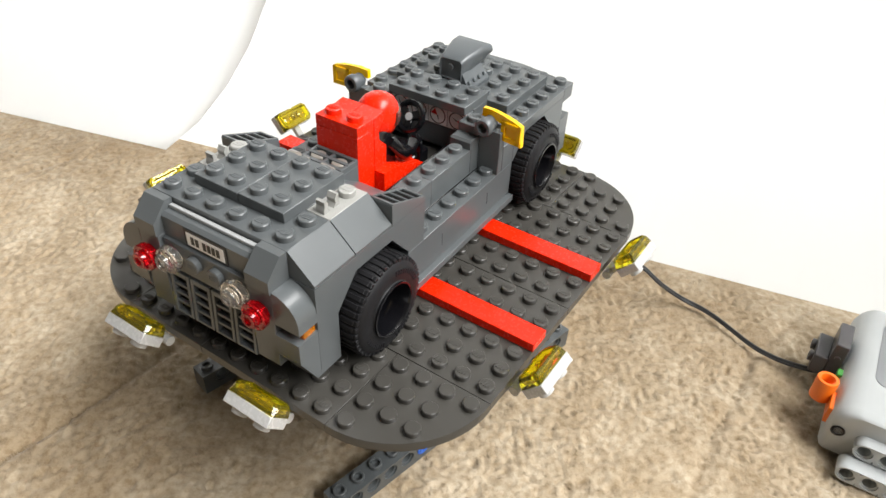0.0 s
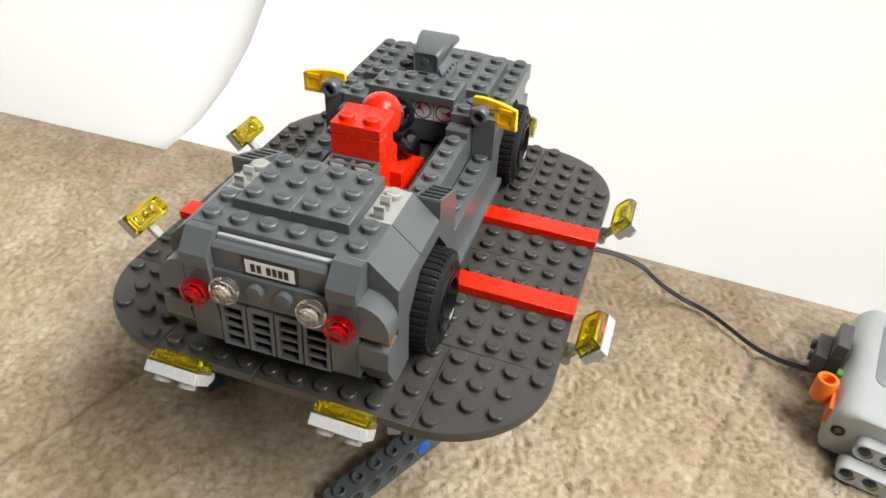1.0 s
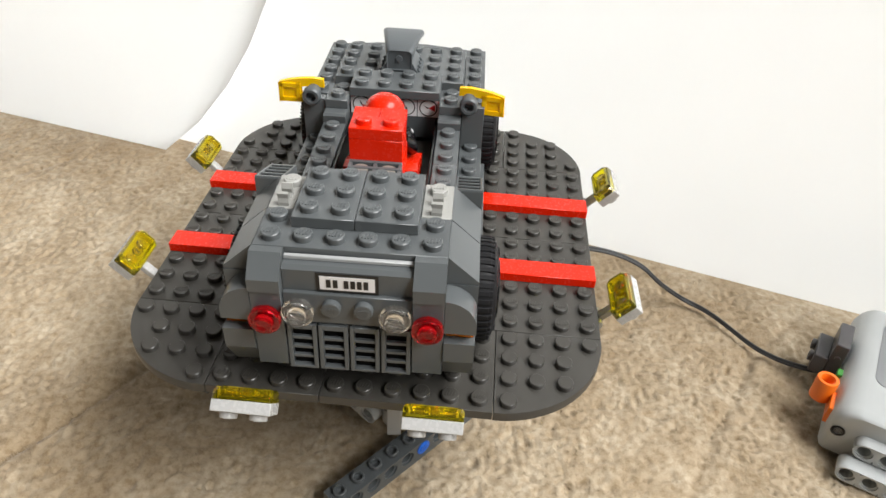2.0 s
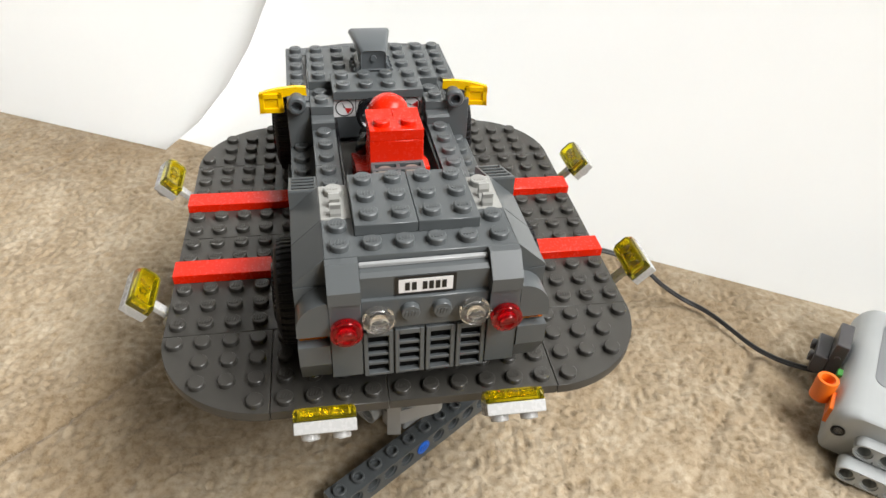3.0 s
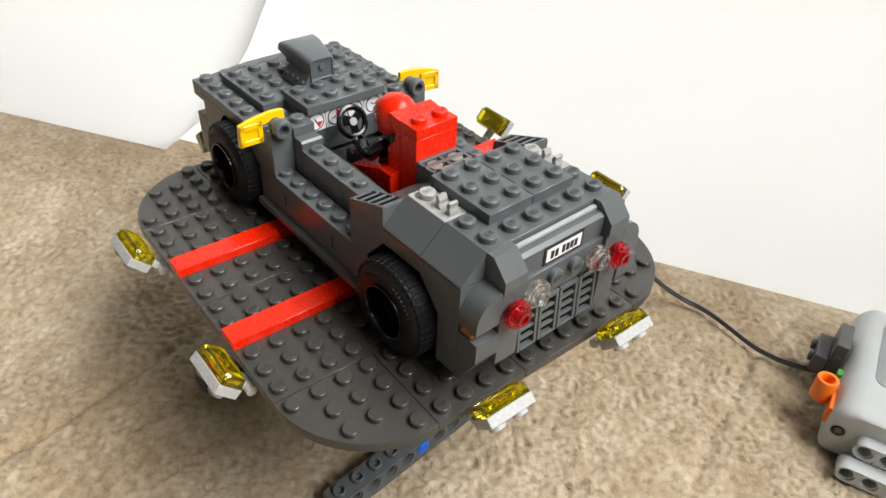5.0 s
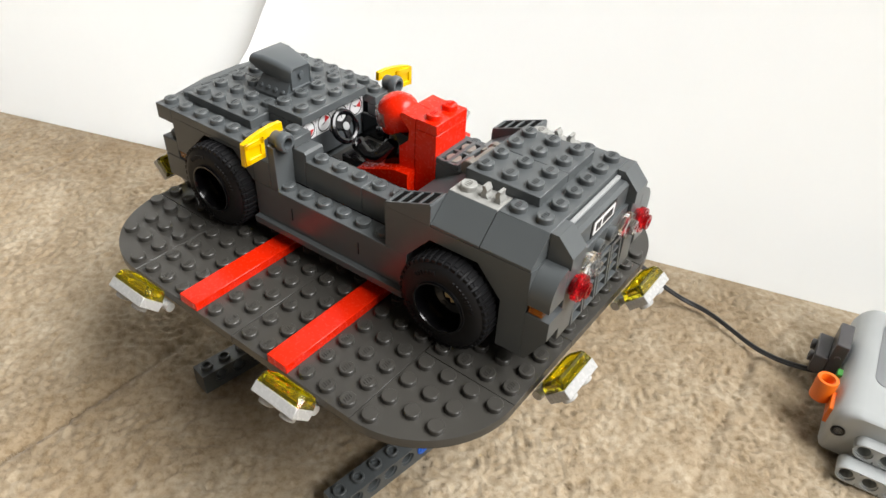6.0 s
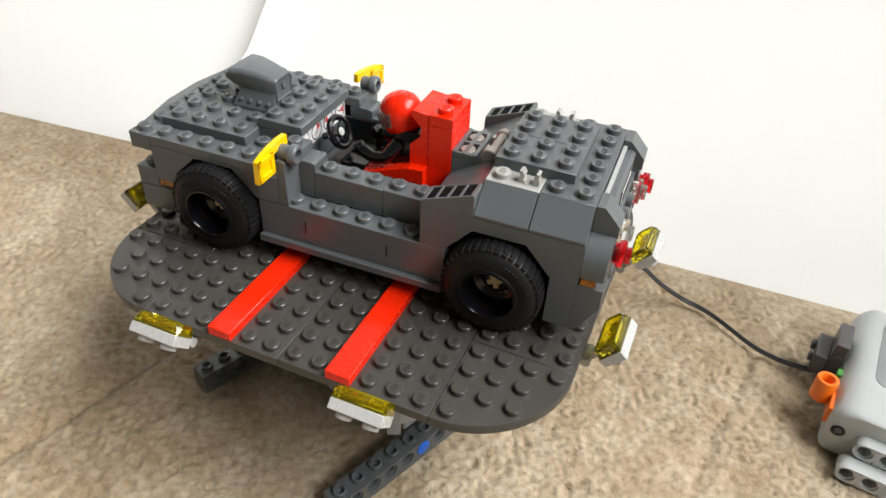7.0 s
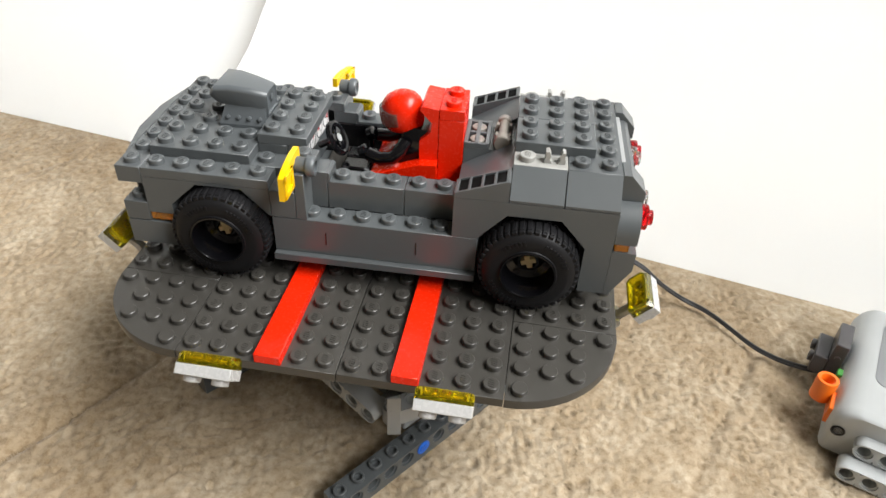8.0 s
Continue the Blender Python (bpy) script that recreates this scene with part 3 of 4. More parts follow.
def wheel(parent, x, s):
    """A ribbed tyre on a black rim; s: the side on which it stands."""
    m = pose(x * P, s * 4.72 * P, WHEEL_Z) @ pose(0, 0, 0, -90 * s)
    bm = bmesh.new()
    R, W, n = 0.0152, 0.0140, 60
    prof = [(0.0083, 0.0004), (0.0088, -0.0002), (0.0115, 0.0), (0.0136, -0.0007), (0.0146, -0.0020), (R - 0.0002, -0.0036), (R - 0.0002, -W + 0.0036), (0.0146, -W + 0.002), (0.012, -W), (0.0083, -W)]
    lathe(bm, prof, None, n, close=True)
    tb = bmesh.new()
    ribs = 42
    for k in range(ribs):
        a = 360 * k / ribs
        box(tb, R - 0.0008, R + 0.0002, -0.0007, 0.0007, -W / 2 + 0.0003, -0.0022, 0.00015, pose(0, 0, 0, 0, 0, a))
        box(tb, R - 0.0019, R - 0.0001, -0.00075, 0.00075, -0.0028, -0.0012, 0.00015, pose(0, 0, 0, 0, 0, a))
        box(tb, R - 0.0008, R + 0.0002, -0.0007, 0.0007, -W + 0.0022, -W / 2 - 0.0003, 0.00015, pose(0, 0, 0, 0, 0, a + 4))
    # raised moulded marks on the sidewall, as plain bars
    for k0, k1 in ((200, 262), (20, 70), (100, 140)):
        a = k0
        while a < k1:
            box(bm, 0.0108, 0.0122, -0.0003, 0.0003, -0.0006, 0.00025, 0, pose(0, 0, 0, 0, 0, a))
            a += 6
    w = part("wheel", bm, RUBBER, parent, "black rubber tyre with ribbed tread", smooth=35)
    w.matrix_basis = m
    tagged(part("tread", tb, RUBBER, w), kind="stuff")
    bm = bmesh.new()
    lathe(bm, [(0.0086, -0.0002), (0.0085, 0.0007), (0.0080, 0.0007), (0.0077, 0.0), (0.0072, -0.0075), (0.0050, -0.0085), (0.0036, -0.0082), (0.0033, -0.0065), (0.0026, -0.0065), (0.0025, -0.0085), (0, -0.0085)], None, 40)
    for k in range(6):
        lathe(bm, [(0.0009, 0), (0.0009, 0.0004)], pose(0.0062 * math.cos(k * 1.047), 0.0062 * math.sin(k * 1.047), -0.0078), 10)
    part("rim", bm, BLACK, w, "glossy black wheel rim", smooth=35)
    bm = bmesh.new()
    for a in (0, 90):
        box(bm, -0.0023, 0.0023, -0.0008, 0.0008, -0.010, -0.0062, 0.0001, pose(0, 0, 0, 0, 0, a + 20))
    part("axle_end", bm, TAN, w, "tan cross axle end")
    return w


def side_stud(bm, x, y, z, r=None):
    """A stud that points along +x; y, z in studs and plates."""
    stud(bm, 0, 0, 0, pose(x * P, y * P, z * H, 0, 90, 0))


def round_plate(name, x, y, z, mat, parent, label):
    """A small round see-through plate on a sideways stud."""
    bm = bmesh.new()
    m = pose(x * P, y * P, z * H, 0, 90, 0)
    lathe(bm, [(0.0, 0.0021), (0.0024, 0.0021), (0.0025, 0.0001), (0.0030, 0.0001), (0.0031, 0.0009), (0.0039, 0.0011), (0.0040, 0.0013), (0.0040, 0.0030), (0.0038, 0.0032),
               (0.0031, 0.0032), (0.0030, 0.0029), (0.0025, 0.0029), (0.0024, 0.0032), (0.0024, 0.0046), (0.0022, 0.0048), (0.0013, 0.0048), (0.0012, 0.0042), (0.0, 0.0040)], m, 28)
    return part(name, bm, mat, parent, label, smooth=40)


def grille_tile(y, parent):
    """A framed tile with four dark openings, upright on the end of the car and leaning out at its foot."""
    bm = bmesh.new()
    w, h, d = P - 0.0005, 4.6 * H, 0.0030
    m = pose(9.50 * P, (y + 0.5) * P, 3.15 * H) @ pose(0, 0, 0, 0, -4, 0)
    # dark backing sheet: shade behind the openings, put in as colour
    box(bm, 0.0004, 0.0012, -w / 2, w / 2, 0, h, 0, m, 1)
    for q in (-1, 1):
        box(bm, 0.0012, d, *sorted((q * w / 2, q * (w / 2 - 0.0011))), 0, h, 0.00012, m)
    box(bm, 0.0012, d, -w / 2 + 0.0011, w / 2 - 0.0011, h - 0.0016, h, 0.00012, m)
    box(bm, 0.0012, d, -w / 2 + 0.0011, w / 2 - 0.0011, 0, 0.0008, 0.00012, m)
    z0, z1 = 0.0008, h - 0.0016
    for k in (1, 2, 3):
        zc = z0 + (z1 - z0) * k / 4
        box(bm, 0.0016, d - 0.0003, -w / 2 + 0.0011, w / 2 - 0.0011, zc - 0.00045, zc + 0.00045, 0.0001, m)
    return part("grille", bm, [GREY, SLOT_SHADE], parent, "dark grey slotted grille tile")


def vent(s, parent):
    """A wedge with a slotted sloping top, behind the cockpit."""
    bm = bmesh.new()
    y0, y1 = (3 * s, 4 * s) if s > 0 else (-4, -3)
    o = [(3, 11.43), (5, 11.43), (5, 13.5), (3, 11.7)]
    xz_prism(bm, [(x + (0.008 if x < 4 else -0.008), z) for x, z in o], y0 + 0.008, y1 - 0.008)
    slope = math.degrees(math.atan2(1.8 * H, 2 * P))
    m = pose(3 * P, (y0 + y1) / 2 * P, 11.7 * H, 0, -slope, 0)
    L = 2 * P / math.cos(radians(slope))
    for q in ((-P / 2 + 0.0001, -P / 2 + 0.0008), (P / 2 - 0.0008, P / 2 - 0.0001)):
        box(bm, 0.0002, L - 0.0002, *q, -0.0003, 0.0006, 0.0001, m)
    for k in range(5):
        u = 0.0007 + (L - 0.0014) * k / 4
        w = 0.0006 if k in (0, 4) else 0.0004
        box(bm, u - w, u + w, -P / 2 + 0.0007, P / 2 - 0.0007, -0.0003, 0.0006, 0.0001, m)
    v = part("vent", bm, GREY, parent)
    bm = bmesh.new()
    # dark sheet between the bars, painted shade for slots that aren't cut
    box(bm, 0.0008, L - 0.0008, -P / 2 + 0.0009, P / 2 - 0.0009, 0.00002, 0.0002, 0, m)
    part("vent_shade", bm, SLOT_SHADE, v, "dark sheet for the shade in a vent's slots")
    return v


def mirror(s, parent):
    """A grey hollow pin with a yellow blade behind it."""
    bm = bmesh.new()
    off = 0.0 if s < 0 else -0.25
    m = pose(-2.6 * P, (3.55 + off) * s * P, 12.45 * H, 0, 90, 0)
    lathe(bm, [(0, -0.0030), (0.0025, -0.0030), (0.0025, 0.0004), (0.0032, 0.0006), (0.0032, 0.0024), (0.0027, 0.0030), (0.0018, 0.0030), (0.0017, 0.0002), (0, 0.0002)], m, 24)
    pin = part("mirror_pin", bm, BLEY, parent, "grey hollow pin", smooth=40)
    bm = bmesh.new()
    x0, x1 = -3.16, -2.95
    # the blade: an arm over the pin that sweeps out into a square end
    out = [(3.1, 12.8), (3.12, 13.75), (3.6, 13.85), (4.2, 13.72), (4.7, 13.5), (5.1, 13.2), (5.15, 10.9), (4.1, 11.0), (4.12, 12.75), (3.6, 13.0)]
    yz_prism(bm, [(s * (y + off), z) for y, z in out], x0, x1)
    soften(bm, 0.00025)
    for q in ((4.14, 4.34, 11.05, 13.2), (4.92, 5.12, 11.0, 13.2), (4.14, 5.12, 11.0, 11.55), (4.14, 5.12, 12.65, 13.2)):
        box(bm, (x1 - 0.01) * P, (x1 + 0.07) * P, *sorted((s * (q[0] + off) * P, s * (q[1] + off) * P)), q[2] * H, q[3] * H, 0.0001)
    blade = part("blade", bm, YELLOW, pin, "yellow blade-shaped piece")
    if s > 0:                                          # swivelled on its pin
        blade.matrix_basis = pose(-3.05 * P, 3.3 * P, 0) @ pose(0, 0, 0, 0, 0, -8) @ pose(3.05 * P, -3.3 * P, 0)
    return pin


def build_car():
    car = thing("toy_car", "dark grey open toy car of studded bricks", "toy car", TOP)
    G = GREY
    # chassis and sills
    brick("chassis", -9, 9, -2.4, 2.4, 3, 6, G, car, studs=False)
    for s in (-1, 1):
        ya, yb = (-4, -3) if s < 0 else (3, 4)
        brick("sill_strip", -4, 4, -4.25 if s < 0 else 2.5, -2.5 if s < 0 else 4.25, 2.2, 3, G, car, studs=False)
        sill = brick("sill", -4, 4, ya, yb, 3, 7, G, car, skip={(x, (ya + yb) / 2) for x in (-3.5, 3.5)})
        for x in (-1.9, 1.65):
            bm = bmesh.new()
            yo = s * (4 * P - GAP)
            box(bm, x * P - 0.00009, x * P + 0.00009, yo - 0.0002, yo + 0.00003, 4.3 * H, 5.7 * H, 0)
            part("joint", bm, BLACK, sill)
        yd = (-3, -2) if s < 0 else (2, 3)
        brick("door_brick", -2, 1, *yd, 7, 10, G, car)
        brick("door_brick", 1, 3, *yd, 7, 10, G, car)
        # inner sides in black: the cockpit's shade put into their colour
        brick("inner_wall", -5, 3, *yd, 3, 7, BLACK, car, studs=False)
        brick("inner_panel", -3.2, 3, *((-1.98, -1.85) if s < 0 else (1.85, 1.98)), 7, 9.8, BLACK, car, studs=False, label="black sheet for the shaded inner side of the door")
        # front pillar in steps
        brick("pillar", -3.5, -2.5, *yd, 11, 12, G, car)
        brick("pillar_base", -3, -2, *yd, 7, 11, G, car, studs=False)
        bm = bmesh.new()
        xz_prism(bm, [(-2, 10), (-1.9, 10), (-1.9, 10.8), (-2, 11)], yd[0] + 0.01, yd[1] - 0.01)
        part("pillar_step", bm, G, car)
        brick("fender_end", -4, -3, ya, yb, 7, 10, G, car, studs=False)
        brick("clip_plate", -3, -2.6, ya, yb, 7, 12, G, car, studs=False)
        # fenders: panels with an eight-sided arch
        bm = bmesh.new()
        xz_prism(bm, [(3, 7), (3, 11.4), (9, 11.4), (9, 2.1), (8.0, 2.1), (8.0, 7.2), (7.0, 10.0), (5.0, 10.0), (4.0, 7.2), (4.0, 7)], ya + 0.01, yb - 0.01)
        soften(bm)
        part("rear_fender", bm, G, car)
        bm = bmesh.new()
        xz_prism(bm, [(-4, 7.02), (-4, 10), (-9, 10), (-9, 5.95), (-8, 5.95), (-8, 7.1), (-6.9, 9.7), (-5.1, 9.7), (-4.1, 7.1)], ya + 0.01, yb - 0.01)
        soften(bm)
        part("front_fender", bm, G, car)
        # shoulders of the rear deck
        for x0, x1 in ((5, 7), (7, 9)):
            bm = bmesh.new()
            yz_prism(bm, [(s * 3.985, 11.47), (s * 3.985, 11.72), (s * 3.0, 13.0), (s * 2.0, 13.0), (s * 2.0, 11.47)], x0 + 0.022, x1 - 0.022)
            yz_prism(bm, [(s * 3.985, 11.72), (s * 3.0, 13.97), (s * 2.995, 13.0)], x0 + 0.022, x1 - 0.022)
            soften(bm)
            part("shoulder", bm, G, car, "smooth grey slope")
        cp = brick("clip_plate", 5, 7, *yd, 13.02, 14, CLIPGREY, car, skip={(6.5, yd[0] + 0.5)}, label="pale grey plate with a stud and a clip")
        bm = bmesh.new()
        yc = (yd[0] + 0.5) * P
        for q in (-1, 1):
            prong = [(0.0006, 0), (0.0030, 0), (0.0031, 0.0012), (0.0027, 0.0024), (0.0029, 0.0038), (0.0020, 0.0040), (0.0013, 0.0027), (0.0016, 0.0014)]
            prism(bm, [(q * x, z) for x, z in prong], yc - 0.0014, yc + 0.0014, pose(6.5 * P, 0, 14 * H - 0.0002))
        part("clip", bm, CLIPGREY, cp)
        vent(s, car)
        wheel(car, 6.0, s)
        wheel(car, -6.0, s)
        # rear corner: rounded block, orange light, lower block and upturned slope
        bm = bmesh.new()
        arc = [(s * (3 + math.sin(a)), 8.9 + 2.5 * math.cos(a)) for a in [math.pi / 2 * k / 10 for k in range(11)]]
        yz_prism(bm, arc + [(s * 4, 8.15), (s * 3, 8.15)], 9.01, 9.84)
        part("corner", bm, G, car, "rounded grey corner", smooth=30)
        yl = (-3.95, -3.05) if s < 0 else (3.05, 3.95)
        brick("side_light", 9.05, 9.6, *yl, 7.25, 8.12, CLEAR_ORANGE, car, studs=False, label="transparent orange light")
        bm = bmesh.new()
        xz_prism(bm, [(9.01, 2.1), (9.2, 2.1), (9.9, 5.2), (9.9, 7.2), (9.01, 7.2)], ya + 0.01, yb - 0.01)
        soften(bm)
        part("bumper_corner", bm, G, car)
        bm = bmesh.new()
        xz_prism(bm, [(9.01, 11.2), (9.9, 11.2), (9.9, 12.4), (9.3, 14), (9.01, 14)], yd[0] + 0.01, yd[1] - 0.01)
        soften(bm)
        part("rear_slope", bm, G, car)
        brick("rear_post", 9, 9.85, *yd, 3.4, 11.2, G, car, studs=False)
        bm = bmesh.new()
        side_stud(bm, 9.84, s * 2.5, 9.0)
        part("light_stud", bm, G, car)
        round_plate("rear_light", 9.86, s * 2.5, 9.0, CLEAR_RED, car, "round transparent red rear light")
        round_plate("reversing_light", 9.71, s * 1.5, 9.6, CLEAR, car, "round clear light")
        mirror(s, car)
        # front end
        brick("front_light", -9, -8.05, *yl, 5.0, 5.93, CLEAR_ORANGE, car, studs=False, label="transparent orange light")
        brick("front_bumper", -10, -8.05, ya, yb, 2, 4.8, G, car, studs=False)
        brick("front_plate", -10, -9, ya, yb, 4.85, 7, G, car)
    # rear deck
    brick("deck", 4.6, 9, -2, 2, 6, 13, G, car, studs=False)
    brick("deck_plate", 7, 9, -3, 3, 13.02, 14, G, car, skip={(7.5, y + 0.5) for y in range(-2, 2)})
    for y0 in (-2, 0):
        brick("deck_plate", 5, 8, y0, y0 + 2, 14, 15, G, car)
    brick("deck_filler", 5, 7, -2, 2, 13, 14, G, car, studs=False)
    # slopes behind the seat and a slotted plate with a grey bar
    for s in (-1, 1):
        bm = bmesh.new()
        xz_prism(bm, [(3, 10), (5, 10), (5, 13.6), (3, 10.6)], s * 1.0 if s > 0 else -2.99, 2.99 if s > 0 else -1.0)
        soften(bm)
        part("deck_slope", bm, BLEY, car, "smooth dark slope")
    gp = brick("vent_plate", 3, 5, -1, 1, 10, 12.4, G, car, studs=False)
    bm = bmesh.new()
    # dark floor sheet, colour in place of the shade under the slats
    box(bm, 3.06 * P, 3.98 * P, -0.97 * P, 0.97 * P, 12.4 * H + 0.0001, 12.4 * H + 0.0004, 0, mat=1)
    for x in (3.08, 3.5, 3.92):
        box(bm, (x - 0.08) * P, (x + 0.08) * P, -0.98 * P, 0.98 * P, 12.4 * H, 13 * H, 0.0001)
    for y in (-0.92, 0, 0.92):
        box(bm, 3.05 * P, 3.97 * P, (y - 0.07) * P, (y + 0.07) * P, 12.4 * H, 13 * H - 0.0002, 0.0001)
    part("vent_slats", bm, [G, SLOT_SHADE], gp)
    for y in (-0.5, 0.5):
        bm = bmesh.new()
        lathe(bm, [(0.0024, 0), (0.0024, 0.0011), (0.0022, 0.0013), (0, 0.0013)], pose(3.5 * P, y * P, 12.4 * H + 0.0003), 16)
        part("stud_below", bm, TAUPE, gp, "brownish grey stud under the slots", smooth=40)
    bm = bmesh.new()
    for y in (-0.42, 0.42):
        for q in (-1, 1):
            prism(bm, [(q * x, z) for x, z in ((0.0012, 0), (0.0028, 0), (0.0029, 0.0020), (0.0024, 0.0036), (0.0016, 0.0036), (0.0019, 0.0020))],
                  (y - 0.13) * P, (y + 0.13) * P, pose(4.5 * P, 0, 12.4 * H))
    part("bar_clip", bm, TAUPE, gp)
    bm = bmesh.new()
    lathe(bm, [(0, -0.0085), (0.0024, -0.0085), (0.0027, -0.0082), (0.0027, -0.0055), (0.0016, -0.0050), (0.0016, 0.0052), (0.0022, 0.0056), (0.0022, 0.0076), (0.0019, 0.0080), (0, 0.0080)],
          pose(4.5 * P, 0, 12.4 * H + 0.0026, -90), 18)
    part("bar", bm, TAUPE, gp, "brownish grey nozzle held in clips", smooth=40)
    # tail: panel with the plate, light bar, grilles
    bm = bmesh.new()
    xz_prism(bm, [(9, 11), (9.55, 11), (9.55, 12.95), (9.4, 13.2), (9, 13.2)], -1.99, 1.99)
    soften(bm)
    part("tail_panel", bm, G, car)
    # pale strip: the highlight along the bevel, painted as lighter plastic
    brick("tail_ledge", 9.02, 9.2, -2, 2, 13.2, 13.55, LIGHT, car, studs=False, label="thin light grey strip for the highlight on the tail's edge")
    brick("tail_core", 9, 9.55, -2, 2, 3.4, 8, G, car, studs=False)
    bm = bmesh.new()
    box(bm, 9 * P, 9.7 * P, -2 * P, 2 * P, 8.02 * H, 10.98 * H, 0.0002)
    for y in (-0.5, 0.5):
        side_stud(bm, 9.7, y, 9.85)
    part("light_bar", bm, G, car, smooth=40)
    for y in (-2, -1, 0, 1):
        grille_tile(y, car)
    number_plate(car)
    # bonnet
    brick("bonnet_front", -10, -9, -4, 4, 9.2, 11, G, car)
    for y0, y1 in ((-4, -3), (3, 4)):
        brick("bonnet_edge", -9, -4, y0, y1, 10, 11, G, car)
    brick("bonnet_base", -9, -3.8, -3, 3, 6, 11, G, car, skip={(x + 0.5, y + 0.5) for x in range(-9, -3) for y in range(-3, 3)} - {(-4.5, -2.5), (-4.5, 2.5)})
    cover = {(-5.5, y + 0.5) for y in (-1, 0)} | {(-6.5, y + 0.5) for y in (-1, 0)}
    for y0, y1 in ((-3, 0), (0, 3)):
        brick("bonnet_plate", -9, -5, y0, y1, 11, 12, G, car, skip=cover)
    brick("dash_support", -5, -3.82, -2, 2, 11, 12, G, car, studs=False)
    brick("dash_plate", -5, -3, -2, 2, 12, 13, G, car)
    brick("nose", -9.9, -9, -3, 3, 3, 9.2, G, car, studs=False)
    bm = bmesh.new()
    lay = [[bm.verts.new((x * P, y * P, z * H)) for x, y in ((-10.01, -3), (-10.01, 3), (-10.42, 1), (-10.42, -1))] for z in (9.9, 10.98)]
    bm.faces.new(lay[0])
    bm.faces.new(lay[1])
    for k in range(4):
        bm.faces.new((lay[0][k], lay[0][(k + 1) % 4], lay[1][(k + 1) % 4], lay[1][k]))
    soften(bm)
    part("nose_wedge", bm, G, car)
    scoop(car)
    dashboard(car)
    seat(car)
    return car


def number_plate(car):
    bm = bmesh.new()
    x = 9.55 * P
    box(bm, x, x + 0.00025, -0.95 * P, 0.95 * P, 11.05 * H, 12.85 * H, 0, mat=1)
    box(bm, x + 0.0002, x + 0.00035, -0.84 * P, 0.84 * P, 11.30 * H, 12.60 * H, 0, mat=0)
    plate = part("number_plate", bm, [WHITE_INK, BLACK_INK], car, "white plate with a black border")
    # the characters as plain bars
    bm = bmesh.new()
    for y in (-0.64, -0.43, -0.10, 0.10, 0.30, 0.50):
        box(bm, x + 0.0003, x + 0.00048, y * P, (y + 0.14) * P, 11.55 * H, 12.3 * H, 0)
    part("plate_bars", bm, BLACK_INK, plate, "black bars")


def scoop(car):
    """An air scoop: a wedge with rounded top edges on a flared foot."""
    bm = bmesh.new()
    lo = [(-6.9, -0.98), (-5.05, -0.95), (-5.05, 0.95), (-6.9, 0.98)]
    hi = [(-6.7, -0.5), (-5.05, -0.52), (-5.05, 0.52), (-6.7, 0.5)]
    rings = [[bm.verts.new((x * P, y * P, z * H)) for x, y in q] for q, z in ((lo, 12.02), (lo, 12.35), (hi, 14.3))]
    bm.faces.new(rings[0])
    bm.faces.new(rings[-1])
    for a, b in zip(rings, rings[1:]):
        for k in range(4):
            bm.faces.new((a[k], a[(k + 1) % 4], b[(k + 1) % 4], b[k]))
    base = part("scoop_base", bm, G2, car, "flared grey foot of a scoop")
    bm = bmesh.new()
    n, rings = 6, []
    for x, w, z0, z1 in ((-5.02, 0.52, 13.3, 15.35), (-4.96, 0.57, 13.2, 15.5), (-5.02, 0.61, 13.1, 15.6), (-5.7, 0.74, 13.6, 16.0), (-6.4, 0.87, 13.9, 16.3), (-7.0, 0.97, 14.1, 16.2), (-7.15, 0.92, 14.3, 15.8), (-7.18, 0.78, 14.5, 15.4)):
        r, wb = 0.2, min(w, 0.56)
        ring = [(-wb, z0), (-w, z1 - r * 2.5)]
        ring += [(-w + r - r * math.cos(a), z1 - (r - r * math.sin(a)) * 2.5) for a in [math.pi / 2 * k / n for k in range(1, n + 1)]]
        ring += [(w - r + r * math.sin(a), z1 - (r - r * math.cos(a)) * 2.5) for a in [math.pi / 2 * k / n for k in range(1, n + 1)]]
        ring += [(wb, z0)]
        rings.append([bm.verts.new((x * P, y * P, z * H)) for y, z in ring])
    for a, b in zip(rings, rings[1:]):
        for k in range(len(a)):
            bm.faces.new((a[k], a[(k + 1) % len(a)], b[(k + 1) % len(b)], b[k]))
    bm.faces.new(rings[0])
    bm.faces.new(rings[-1][::-1])
    lathe(bm, [(0.0012, 0), (0.0011, 0.0004), (0, 0.0004)], pose(-4.97 * P, 0, 14.6 * H, 0, 88, 0), 14)
    part("scoop", bm, G2, base, "rounded grey air scoop", smooth=40)
    for s in (-1, 1):
        for k in range(4):
            bm = bmesh.new()
            lathe(bm, [(0.0008, -0.0002), (0.0007, 0.0004), (0, 0.0006)], pose((-5.25 - 0.44 * k) * P, s * 0.86 * P, 13.0 * H, -s * 60), 8)
            part("rivet", bm, G2, base)


G2 = BLEY


